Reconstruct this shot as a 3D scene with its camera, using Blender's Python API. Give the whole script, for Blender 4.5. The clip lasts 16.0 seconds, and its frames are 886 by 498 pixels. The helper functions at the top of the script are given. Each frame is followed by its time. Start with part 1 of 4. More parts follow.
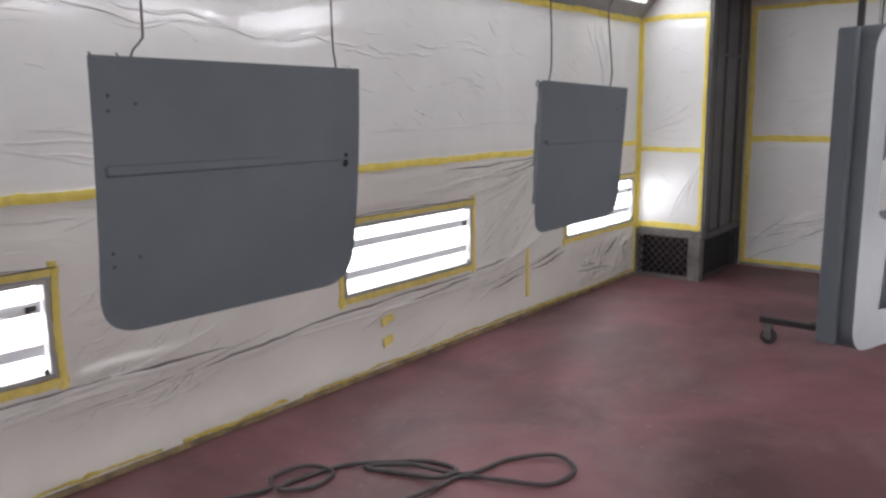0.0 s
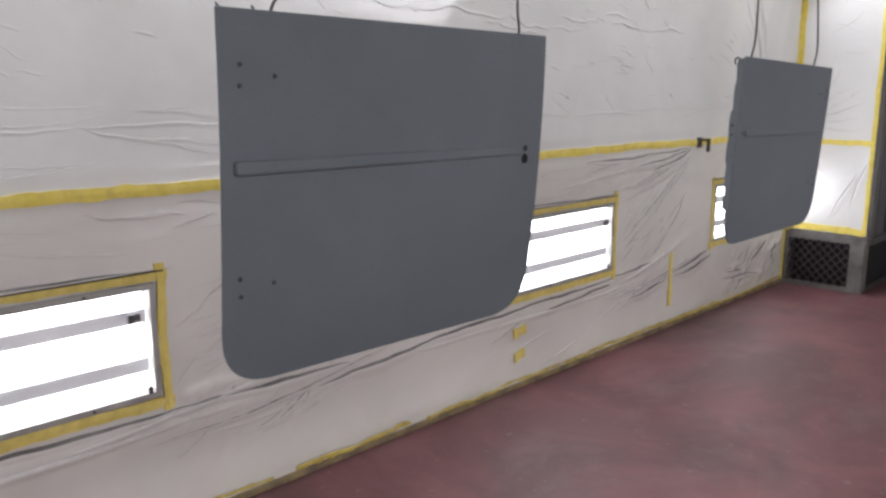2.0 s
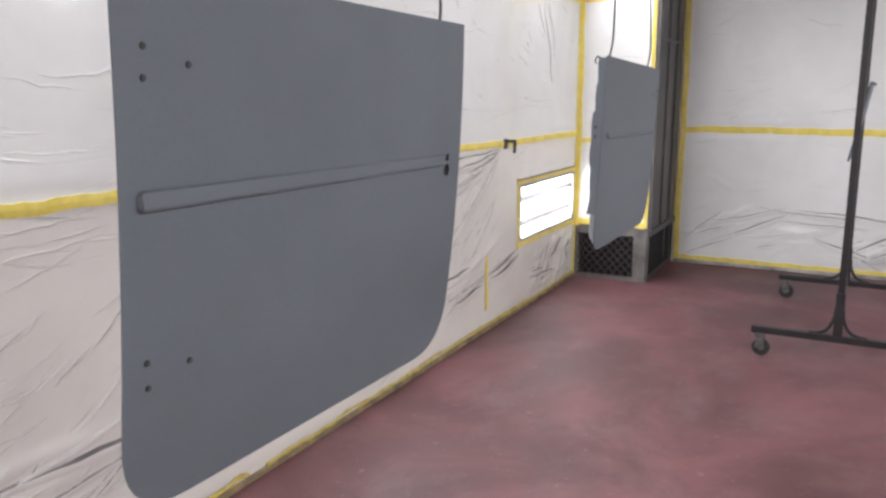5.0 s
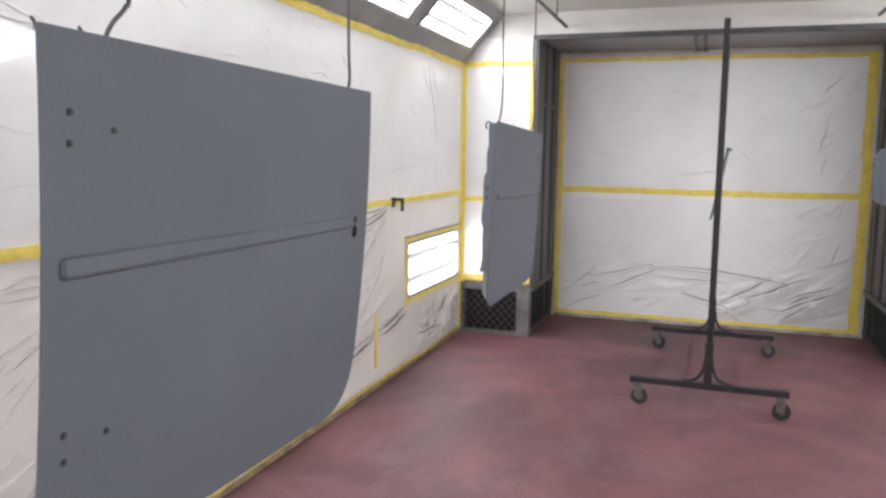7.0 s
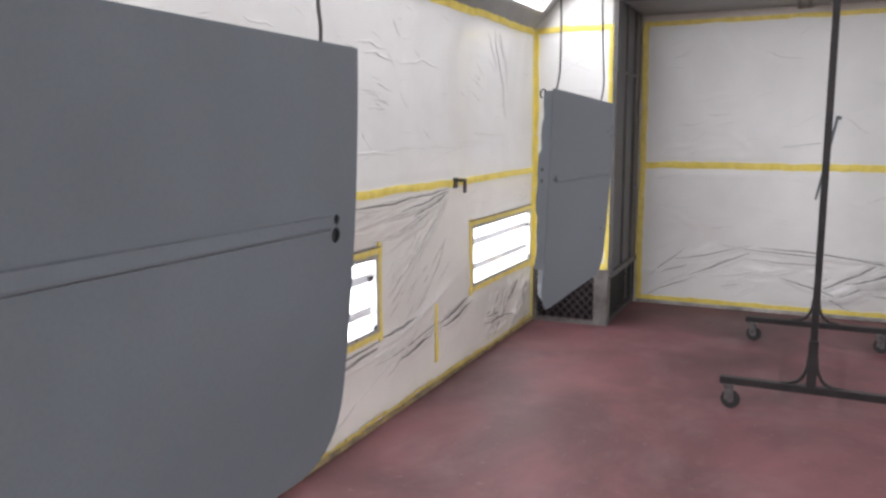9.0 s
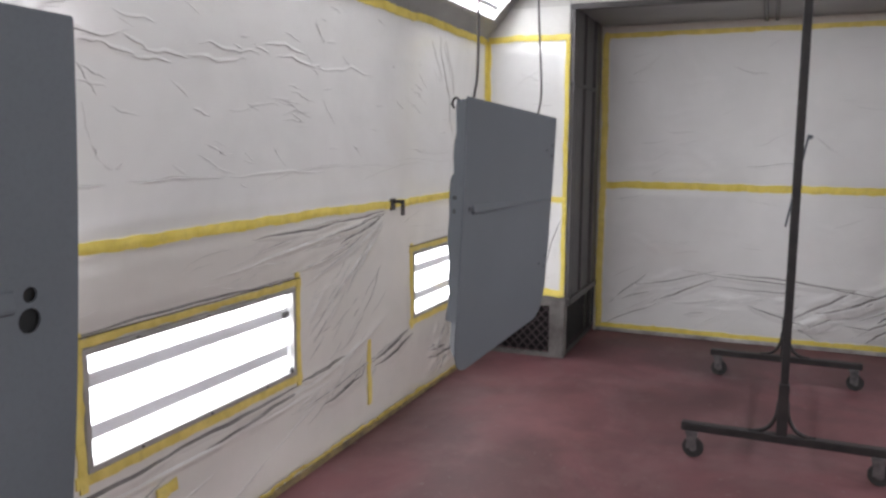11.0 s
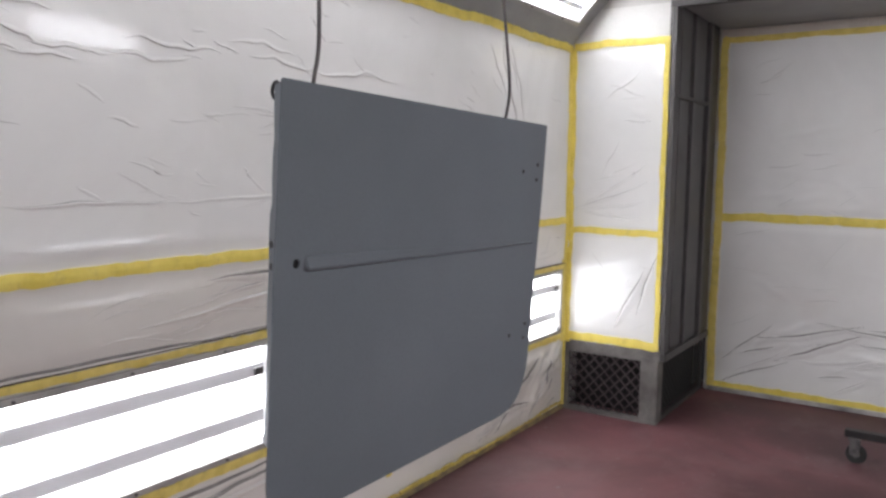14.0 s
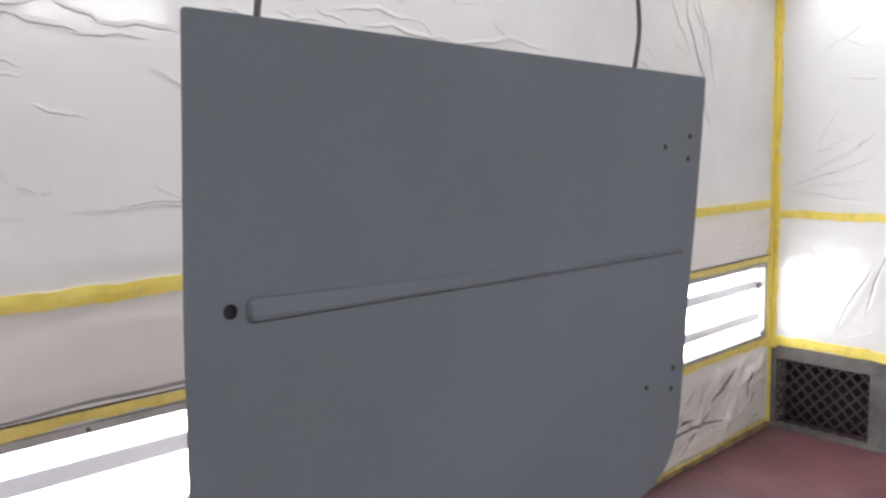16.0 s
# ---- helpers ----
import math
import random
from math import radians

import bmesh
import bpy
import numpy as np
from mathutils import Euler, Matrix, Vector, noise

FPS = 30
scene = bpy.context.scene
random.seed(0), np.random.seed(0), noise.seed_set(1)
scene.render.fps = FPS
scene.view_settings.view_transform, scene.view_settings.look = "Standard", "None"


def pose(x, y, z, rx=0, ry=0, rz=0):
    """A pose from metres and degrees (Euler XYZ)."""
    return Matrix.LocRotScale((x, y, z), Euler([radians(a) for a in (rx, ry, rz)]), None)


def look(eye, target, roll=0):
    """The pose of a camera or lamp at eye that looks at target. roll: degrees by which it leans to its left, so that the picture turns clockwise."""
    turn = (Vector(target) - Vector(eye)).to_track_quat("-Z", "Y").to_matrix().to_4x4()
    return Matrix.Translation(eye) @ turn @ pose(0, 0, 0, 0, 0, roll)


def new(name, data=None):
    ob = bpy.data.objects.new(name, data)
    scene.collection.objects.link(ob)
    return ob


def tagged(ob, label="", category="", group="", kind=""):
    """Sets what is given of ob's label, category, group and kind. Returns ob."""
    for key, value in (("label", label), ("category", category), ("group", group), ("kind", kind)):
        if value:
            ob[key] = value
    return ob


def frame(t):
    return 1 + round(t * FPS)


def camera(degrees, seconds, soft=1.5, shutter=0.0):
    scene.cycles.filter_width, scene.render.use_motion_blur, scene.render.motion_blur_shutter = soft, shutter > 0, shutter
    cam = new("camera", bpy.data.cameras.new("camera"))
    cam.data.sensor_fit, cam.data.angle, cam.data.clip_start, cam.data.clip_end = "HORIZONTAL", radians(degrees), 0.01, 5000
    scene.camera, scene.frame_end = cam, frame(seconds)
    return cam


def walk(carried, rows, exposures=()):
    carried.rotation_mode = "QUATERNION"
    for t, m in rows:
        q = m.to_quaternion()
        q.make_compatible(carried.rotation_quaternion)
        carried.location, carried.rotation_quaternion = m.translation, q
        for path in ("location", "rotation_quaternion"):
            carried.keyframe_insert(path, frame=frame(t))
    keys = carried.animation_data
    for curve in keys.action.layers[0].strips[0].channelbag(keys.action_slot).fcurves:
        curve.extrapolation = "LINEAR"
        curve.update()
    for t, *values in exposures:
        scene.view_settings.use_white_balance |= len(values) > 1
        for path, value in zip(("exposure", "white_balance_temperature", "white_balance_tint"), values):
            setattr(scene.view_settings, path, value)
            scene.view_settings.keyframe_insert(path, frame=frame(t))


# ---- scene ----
cam = camera(59, 16.0, soft=2.7)
PATH = [
    (0, (3.298, 0.678, 1.649), (2.071, 2.217, 1.296), -0.7),
    (0.5, (3.076, 0.809, 1.648), (1.695, 2.209, 1.287), -2.9),
    (1, (2.953, 0.888, 1.640), (1.480, 2.198, 1.301), -3.2),
    (1.5, (2.800, 0.935, 1.643), (1.368, 2.281, 1.273), -1.3),
    (2, (2.694, 0.952, 1.637), (1.303, 2.336, 1.249), -0.1),
    (2.5, (2.667, 0.951, 1.641), (1.410, 2.467, 1.289), -0.2),
    (3, (2.593, 0.983, 1.639), (1.532, 2.640, 1.283), 1.8),
    (3.5, (2.477, 1.035, 1.625), (1.270, 2.580, 1.231), 0.8),
    (4, (2.328, 1.101, 1.627), (0.960, 2.501, 1.216), 0.9),
    (4.5, (2.218, 1.101, 1.629), (0.977, 2.612, 1.209), -1.0),
    (4.7, (2.183, 1.062, 1.630), (1.130, 2.708, 1.201), -0.9),
    (6.8, (2.138, 0.945, 1.642), (1.524, 2.833, 1.396), 1.3),
    (7, (2.127, 0.958, 1.647), (1.502, 2.842, 1.406), 0.8),
    (7.5, (2.116, 0.998, 1.648), (1.445, 2.868, 1.419), -0.2),
    (8, (2.118, 1.138, 1.625), (1.355, 2.964, 1.339), 0.3),
    (8.2, (2.135, 1.194, 1.629), (1.323, 2.996, 1.322), 0.3),
    (10.3, (2.021, 1.803, 1.656), (1.198, 3.605, 1.380), -0.5),
    (10.5, (2.023, 1.844, 1.649), (1.224, 3.658, 1.385), 0.8),
    (11, (2.080, 1.988, 1.653), (1.321, 3.820, 1.389), 0.3),
    (11.5, (2.147, 2.157, 1.647), (1.394, 3.999, 1.445), -0.3),
    (12, (2.191, 2.276, 1.646), (1.416, 4.111, 1.477), -0.5),
    (12.5, (2.159, 2.487, 1.647), (1.413, 4.336, 1.490), 3.9),
    (13, (2.160, 2.648, 1.643), (1.401, 4.488, 1.451), 2.0),
    (13.5, (2.183, 2.788, 1.633), (1.318, 4.580, 1.437), -0.1),
    (14, (2.237, 2.973, 1.640), (1.137, 4.631, 1.436), 0.7),
    (14.5, (2.259, 3.089, 1.650), (0.945, 4.582, 1.445), -1.6),
    (15, (2.200, 3.260, 1.634), (0.763, 4.645, 1.505), -1.2),
    (15.5, (2.110, 3.418, 1.646), (0.650, 4.771, 1.449), -0.5),
    (16, (2.069, 3.516, 1.636), (0.585, 4.835, 1.393), -1.6),
]
EXPOSURES = [(0, -0.80), (1.5, -0.76), (2, -0.66), (3, -0.38), (3.5, -0.42), (4, -0.32), (4.5, -0.14), (7, -0.10), (8, -0.13), (10.5, -0.63), (11, -0.74), (11.5, -0.83), (12.5, -0.69), (13.5, -0.55), (14, -0.60), (14.5, -0.80), (15, -0.84), (15.5, -0.62), (16, -0.32)]
walk(cam, [(t, look(eye, target, roll)) for t, eye, target, roll in PATH], EXPOSURES)

# ---------------------------------------------------------------- light and exposure
world = bpy.data.worlds.new("world")
scene.world = world
world.use_nodes = True
world.node_tree.nodes["Background"].inputs[0].default_value = (0.6, 0.65, 0.7, 1)
world.node_tree.nodes["Background"].inputs[1].default_value = 0.02
WALL_TUBES, COVE_TUBES = 15.0, 33.0


# ---------------------------------------------------------------- materials
def material(name, colour, rough=0.5, metal=0.0, spec=0.5):
    m = bpy.data.materials.new(name)
    m.use_nodes = True
    b = m.node_tree.nodes["Principled BSDF"]
    b.inputs["Base Color"].default_value = (*colour, 1)
    b.inputs["Roughness"].default_value = rough
    b.inputs["Metallic"].default_value = metal
    b.inputs["Specular IOR Level"].default_value = spec
    return m, m.node_tree, b


def node(tree, kind, **values):
    n = tree.nodes.new(kind)
    for key, v in values.items():
        n.inputs[key.replace("_", " ")].default_value = v
    return n


def coords(tree, stretch=(1, 1, 1)):
    tc = tree.nodes.new("ShaderNodeTexCoord")
    mp = tree.nodes.new("ShaderNodeMapping")
    mp.inputs["Scale"].default_value = stretch
    tree.links.new(tc.outputs["Object"], mp.inputs["Vector"])
    return mp.outputs["Vector"]


def noise_of(tree, vec, scale, detail=4.0, rough=0.55, distortion=0.0):
    n = node(tree, "ShaderNodeTexNoise", Scale=scale, Detail=detail, Roughness=rough, Distortion=distortion)
    tree.links.new(vec, n.inputs["Vector"])
    return n.outputs["Fac"]


def ramp(tree, fac, stops):
    r = tree.nodes.new("ShaderNodeValToRGB")
    while len(r.color_ramp.elements) < len(stops):
        r.color_ramp.elements.new(0.5)
    for e, (p, c) in zip(r.color_ramp.elements, stops):
        e.position, e.color = p, (*c, 1)
    tree.links.new(fac, r.inputs["Fac"])
    return r.outputs["Color"]


def mix(tree, fac, a, b):
    m = tree.nodes.new("ShaderNodeMix")
    m.data_type = "RGBA"
    for sock, v in ((m.inputs[0], fac), (m.inputs[6], a), (m.inputs[7], b)):
        if isinstance(v, (int, float)):
            sock.default_value = v
        elif isinstance(v, tuple):
            sock.default_value = (*v, 1)
        else:
            tree.links.new(v, sock)
    return m.outputs[2]


def bump(tree, shader, height, strength, distance):
    b = node(tree, "ShaderNodeBump", Strength=strength, Distance=distance)
    tree.links.new(height, b.inputs["Height"])
    tree.links.new(b.outputs["Normal"], shader.inputs["Normal"])


def speckled(name, low, high, scale, rough=0.5, metal=0.0, spec=0.5, relief=0.15, fine=60.0, depth=0.002):
    """A surface that varies between two colours at two scales, with fine relief."""
    m, tree, b = material(name, low, rough, metal, spec)
    v = coords(tree)
    big, small = noise_of(tree, v, scale), noise_of(tree, v, fine, 3)
    col = ramp(tree, big, [(0.32, low), (0.68, high)])
    dark = tuple(c * 0.86 for c in low)
    tree.links.new(mix(tree, ramp_value(tree, small, 0.45, 0.8, 0.35), col, dark), b.inputs["Base Color"])
    tree.links.new(ramp_range(tree, big, max(rough - 0.08, 0.02), min(rough + 0.1, 1)), b.inputs["Roughness"])
    if relief:
        bump(tree, b, small, relief, depth)
    return m


def ramp_range(tree, fac, low, high):
    n = tree.nodes.new("ShaderNodeMapRange")
    n.inputs["To Min"].default_value, n.inputs["To Max"].default_value = low, high
    tree.links.new(fac, n.inputs["Value"])
    return n.outputs["Result"]


def ramp_value(tree, fac, start, end, top):
    n = tree.nodes.new("ShaderNodeMapRange")
    n.inputs["From Min"].default_value, n.inputs["From Max"].default_value = start, end
    n.inputs["To Min"].default_value, n.inputs["To Max"].default_value = 0.0, top
    tree.links.new(fac, n.inputs["Value"])
    return n.outputs["Result"]


# dust: factors that multiply both base colours of the film
def film_material(low, high, dust=(1.0, 1.0, 1.0)):
    m, tree, b = material("plastic_film", (0.62, 0.625, 0.62), 0.16, 0, 0.62)
    v = coords(tree)
    cloud = noise_of(tree, v, 1.3, 5, 0.6, 0.4)
    col = ramp(tree, cloud, [(0.3, tuple(a * b for a, b in zip((0.685, 0.680, 0.664), dust))), (0.62, tuple(a * b for a, b in zip((0.775, 0.770, 0.754), dust)))])
    blush = ramp_value(tree, noise_of(tree, v, 2.1, 3, 0.5), 0.6, 0.74, 0.35)
    tree.links.new(mix(tree, blush, col, (0.72, 0.665, 0.64)), b.inputs["Base Color"])
    tree.links.new(ramp_range(tree, noise_of(tree, v, 4, 3), low, high), b.inputs["Roughness"])
    slack = noise_of(tree, coords(tree, (1, 1.0, 2.2)), 3.2, 3, 0.5, 1.0)
    bump(tree, b, slack, 0.07, 0.010)
    return m


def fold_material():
    """Shade along a fold, put into its colour, heavier on some folds than on others."""
    m, tree, b = material("shaded_fold", (0.3, 0.28, 0.27), 0.5, 0, 0.3)
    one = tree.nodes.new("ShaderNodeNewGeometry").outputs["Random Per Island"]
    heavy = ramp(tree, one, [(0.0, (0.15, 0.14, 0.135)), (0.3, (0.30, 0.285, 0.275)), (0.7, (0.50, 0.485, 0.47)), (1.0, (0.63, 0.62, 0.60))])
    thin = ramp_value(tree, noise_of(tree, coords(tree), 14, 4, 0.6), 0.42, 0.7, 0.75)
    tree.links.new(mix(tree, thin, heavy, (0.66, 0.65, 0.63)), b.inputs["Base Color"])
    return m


def floor_material():
    m, tree, b = material("floor_paint", (0.24, 0.135, 0.13), 0.55, 0, 0.35)
    v = coords(tree)
    large = noise_of(tree, v, 0.9, 6, 0.62, 0.6)
    base = ramp(tree, large, [(0.3, (0.071, 0.030, 0.033)), (0.47, (0.116, 0.049, 0.053)), (0.56, (0.156, 0.065, 0.071)), (0.72, (0.214, 0.092, 0.099))])
    dust = ramp_value(tree, noise_of(tree, coords(tree, (1, 0.7, 1)), 1.7, 8, 0.66, 0.3), 0.49, 0.70, 0.55)
    dusty = mix(tree, dust, base, (0.195, 0.120, 0.124))
    spots = ramp_value(tree, noise_of(tree, v, 23, 2, 0.5), 0.66, 0.75, 0.5)
    tree.links.new(mix(tree, spots, dusty, (0.20, 0.155, 0.155)), b.inputs["Base Color"])
    tree.links.new(ramp_range(tree, large, 0.42, 0.7), b.inputs["Roughness"])
    bump(tree, b, noise_of(tree, v, 140, 4), 0.12, 0.003)
    return m


def tape_material(low, high, soil):
    m, tree, b = material("masking_tape", low, 0.55, 0, 0.3)
    v = coords(tree)
    n = noise_of(tree, v, 6, 5, 0.65)
    col = ramp(tree, n, [(0.3, low), (0.6, high)])
    dirt = ramp_value(tree, noise_of(tree, v, 17, 5, 0.7), 0.5, 0.75, soil)
    tree.links.new(mix(tree, dirt, col, (0.38, 0.29, 0.13)), b.inputs["Base Color"])
    bump(tree, b, noise_of(tree, coords(tree, (1, 1, 1)), 45, 3), 0.35, 0.003)
    return m


def lamp_material(power):
    m = bpy.data.materials.new("lamp_glow")
    m.use_nodes = True
    t = m.node_tree
    t.nodes.remove(t.nodes["Principled BSDF"])
    e = t.nodes.new("ShaderNodeEmission")
    e.inputs["Color"].default_value = (0.915, 0.925, 0.985, 1)
    e.inputs["Strength"].default_value = power
    t.links.new(e.outputs[0], t.nodes["Material Output"].inputs["Surface"])
    return m


def glass_material():
    m = bpy.data.materials.new("cover_glass")
    m.use_nodes = True
    t = m.node_tree
    t.nodes.remove(t.nodes["Principled BSDF"])
    clear, gloss, both = (t.nodes.new(k) for k in ("ShaderNodeBsdfTransparent", "ShaderNodeBsdfGlossy", "ShaderNodeMixShader"))
    gloss.inputs["Roughness"].default_value = 0.05
    both.inputs[0].default_value = 0.05
    t.links.new(clear.outputs[0], both.inputs[1])
    t.links.new(gloss.outputs[0], both.inputs[2])
    t.links.new(both.outputs[0], t.nodes["Material Output"].inputs["Surface"])
    return m


FILM, DULL_FILM = film_material(0.06, 0.17), film_material(0.26, 0.42)
# film with a slightly darker, warmer tint, for the lower sheet
WARM_FILM = film_material(0.10, 0.24, (0.94, 0.91, 0.872))
FLOOR = floor_material()
TAPE = tape_material((0.66, 0.52, 0.085), (0.80, 0.66, 0.16), 0.40)
OLD_TAPE = tape_material((0.60, 0.47, 0.10), (0.76, 0.62, 0.19), 0.5)
DIRTY_TAPE = tape_material((0.34, 0.25, 0.06), (0.55, 0.43, 0.10), 0.95)
GLOW, COVE_GLOW = lamp_material(WALL_TUBES), lamp_material(COVE_TUBES)
GLASS = glass_material()
WALL = speckled("wall_paint", (0.60, 0.59, 0.56), (0.68, 0.67, 0.64), 2.0, 0.55, fine=80)
CEIL = speckled("ceiling_paint", (0.50, 0.49, 0.46), (0.60, 0.585, 0.55), 1.2, 0.6, fine=50)
COVE = speckled("grey_sheet_metal", (0.24, 0.24, 0.24), (0.33, 0.33, 0.325), 2.5, 0.5, 0.2, fine=90)
STEEL = speckled("dusty_steel", (0.055, 0.052, 0.053), (0.11, 0.103, 0.10), 3.0, 0.45, 0.45, fine=40)
DARKSTEEL = speckled("dark_steel", (0.04, 0.038, 0.041), (0.085, 0.08, 0.08), 3.0, 0.5, 0.4, fine=40)
FRAME = speckled("lamp_frame_metal", (0.30, 0.29, 0.275), (0.42, 0.405, 0.38), 7.0, 0.45, 0.3, fine=70)
REFLECT = speckled("white_reflector", (0.66, 0.66, 0.66), (0.75, 0.75, 0.75), 4.0, 0.4, fine=60)
PRIMER = speckled("grey_primer", (0.096, 0.105, 0.116), (0.116, 0.126, 0.139), 2.2, 0.56, 0, 0.16, relief=0.08, fine=160, depth=0.001)
PRIMER_DARK = speckled("bare_inner_metal", (0.055, 0.06, 0.063), (0.085, 0.09, 0.093), 5.0, 0.5, 0.2, fine=90)
RACK = speckled("rack_enamel", (0.009, 0.008, 0.009), (0.024, 0.020, 0.020), 9.0, 0.5, 0.0, fine=90)
RUBBER = speckled("black_rubber", (0.018, 0.018, 0.018), (0.035, 0.034, 0.033), 12.0, 0.7, fine=120)
WIRE = speckled("dark_wire", (0.06, 0.057, 0.055), (0.11, 0.10, 0.10), 20.0, 0.45, 0.6, fine=150)
CHROME = speckled("worn_zinc", (0.10, 0.10, 0.10), (0.22, 0.21, 0.21), 30.0, 0.45, 0.7, fine=150)
BOXSTEEL = speckled("grey_box_steel", (0.105, 0.098, 0.092), (0.205, 0.196, 0.186), 7.0, 0.5, 0.3, fine=60)
FOLDED = fold_material()
# darkest fold colour: painted shade for the wide creases
DEEPFOLD = speckled("deep_shaded_fold", (0.075, 0.066, 0.062), (0.25, 0.23, 0.22), 4.0, 0.5, fine=40)
BEIGE = speckled("beige_paint", (0.47, 0.42, 0.37), (0.58, 0.53, 0.47), 3.0, 0.5, fine=50)
GRILLE = speckled("grille_enamel", (0.036, 0.026, 0.029), (0.068, 0.052, 0.055), 5.0, 0.5, 0.1, fine=40)
FLOORSTRIP = speckled("soiled_white_strip", (0.19, 0.175, 0.17), (0.52, 0.50, 0.48), 7.0, 0.6, fine=40)
CHANNEL = speckled("dusty_channel", (0.075, 0.071, 0.071), (0.130, 0.123, 0.120), 3.0, 0.5, 0.35, fine=40)
# dark brown that paints the shade at the film's lifted edge
EDGE_SHADE = speckled("edge_shade", (0.035, 0.027, 0.02), (0.09, 0.07, 0.04), 12.0, 0.8, fine=60)
# near-black that stands for the shade in gaps, grilles and holes
HOLE = speckled("recess_shade_black", (0.006, 0.006, 0.006), (0.01, 0.01, 0.01), 9.0, 0.9, fine=60)
DIVIDER = speckled("pale_grey_enamel", (0.66, 0.66, 0.68), (0.74, 0.74, 0.76), 4.0, 0.35, fine=60)
LIGHTPANEL = speckled("pale_door_paint", (0.26, 0.27, 0.28), (0.36, 0.37, 0.38), 3.0, 0.45, fine=100)
HOSE = speckled("dirty_black_hose", (0.03, 0.027, 0.027), (0.075, 0.06, 0.06), 14.0, 0.6, fine=90)
DIRT = speckled("dirty_skirting", (0.12, 0.09, 0.065), (0.34, 0.26, 0.12), 9.0, 0.8, fine=60)


# ---------------------------------------------------------------- building helpers
def part(name, bm, mat, parent=None, label="", smooth=False):
    me = bpy.data.meshes.new(name)
    bm.to_mesh(me)
    bm.free()
    me.materials.append(mat)
    if smooth:
        me.polygons.foreach_set("use_smooth", [True] * len(me.polygons))
    ob = new(name, me)
    if parent:
        ob.parent = parent
    if label:
        ob["label"] = label
    return ob


def thing(name, label, category, group="", at=(0, 0, 0), kind=""):
    ob = new(name)
    ob.empty_display_size = 0.05
    ob.matrix_world = at if isinstance(at, Matrix) else Matrix.Translation(at)
    return tagged(ob, label, category, group, kind)


def add_box(bm, lo, hi, bevel=0.0):
    size = [h - l for l, h in zip(lo, hi)]
    mid = [(h + l) / 2 for l, h in zip(lo, hi)]
    got = bmesh.ops.create_cube(bm, size=1, matrix=Matrix.Translation(mid) @ Matrix.Diagonal((*size, 1)))
    if bevel:
        edges = list({e for v in got["verts"] for e in v.link_edges})
        bmesh.ops.bevel(bm, geom=edges, offset=bevel, segments=2, profile=0.5, affect="EDGES")
    return bm


def boxes(*pairs, bevel=0.0):
    bm = bmesh.new()
    for lo, hi in pairs:
        add_box(bm, lo, hi, bevel)
    return bm


def add_rod(bm, a, b, r, sides=10, r2=None):
    a, b = Vector(a), Vector(b)
    m = Matrix.Translation((a + b) / 2) @ (b - a).to_track_quat("Z", "Y").to_matrix().to_4x4()
    bmesh.ops.create_cone(bm, cap_ends=True, segments=sides, radius1=r, radius2=r if r2 is None else r2, depth=(b - a).length, matrix=m)
    return bm


def rod(a, b, r, sides=10):
    return add_rod(bmesh.new(), a, b, r, sides)


def spline_points(points, steps=8):
    """Points along a smooth line through the given ones."""
    p = [Vector(q) for q in points]
    p = [2 * p[0] - p[1], *p, 2 * p[-1] - p[-2]]
    out = []
    for i in range(1, len(p) - 2):
        for s in range(steps):
            t = s / steps
            a, b, c, d = p[i - 1], p[i], p[i + 1], p[i + 2]
            out.append(0.5 * (2 * b + (c - a) * t + (2 * a - 5 * b + 4 * c - d) * t * t + (3 * b - a - 3 * c + d) * t**3))
    return out + [p[-2]]


def pipe(points, r, sides=8, steps=8):
    """A round tube along a smooth line."""
    line = spline_points(points, steps)
    bm = bmesh.new()
    rings, up = [], Vector((0.13, 0.31, 0.94)).normalized()
    for i, c in enumerate(line):
        ahead = (line[min(i + 1, len(line) - 1)] - line[max(i - 1, 0)]).normalized()
        side = ahead.cross(up)
        if side.length < 0.15:
            side = ahead.cross(Vector((1, 0, 0)))
        side.normalize()
        over = side.cross(ahead)
        rings.append([bm.verts.new(c + r * (math.cos(a) * side + math.sin(a) * over)) for a in (2 * math.pi * k / sides for k in range(sides))])
    for one, two in zip(rings, rings[1:]):
        for k in range(sides):
            bm.faces.new((one[k], one[(k + 1) % sides], two[(k + 1) % sides], two[k]))
    bm.faces.new(rings[0])
    bm.faces.new(rings[-1][::-1])
    bmesh.ops.recalc_face_normals(bm, faces=bm.faces)
    return bm


def structure(name, bm, mat, label, category):
    return tagged(part(name, bm, mat), label, category, kind="structure")


# ---------------------------------------------------------------- the booth
WIDE = 4.26          # between the long walls
PIL = 7.877           # front of the end pilasters
END = 8.936          # the end doors
BACK = -2.2
TOP = 2.463           # where the coves begin
CEILING = 2.88
JAMB, JAMB2 = 0.695, 3.565
HEAD = 2.68
LAMPS = [(-2.08, -0.72), (0.84, 2.19), (3.825, 5.175), (6.455, 7.835)]
LOW, HIGH = 0.50, 1.01

structure("floor", boxes(((-0.4, BACK - 0.2, -0.15), (WIDE + 0.4, END + 0.3, 0))), FLOOR, "worn red-brown painted concrete floor with dusty patches", "floor")
structure("ceiling", boxes(((0.3, BACK, CEILING), (WIDE - 0.3, PIL + 0.25, CEILING + 0.1))), CEIL, "dull off-white painted booth ceiling", "ceiling")


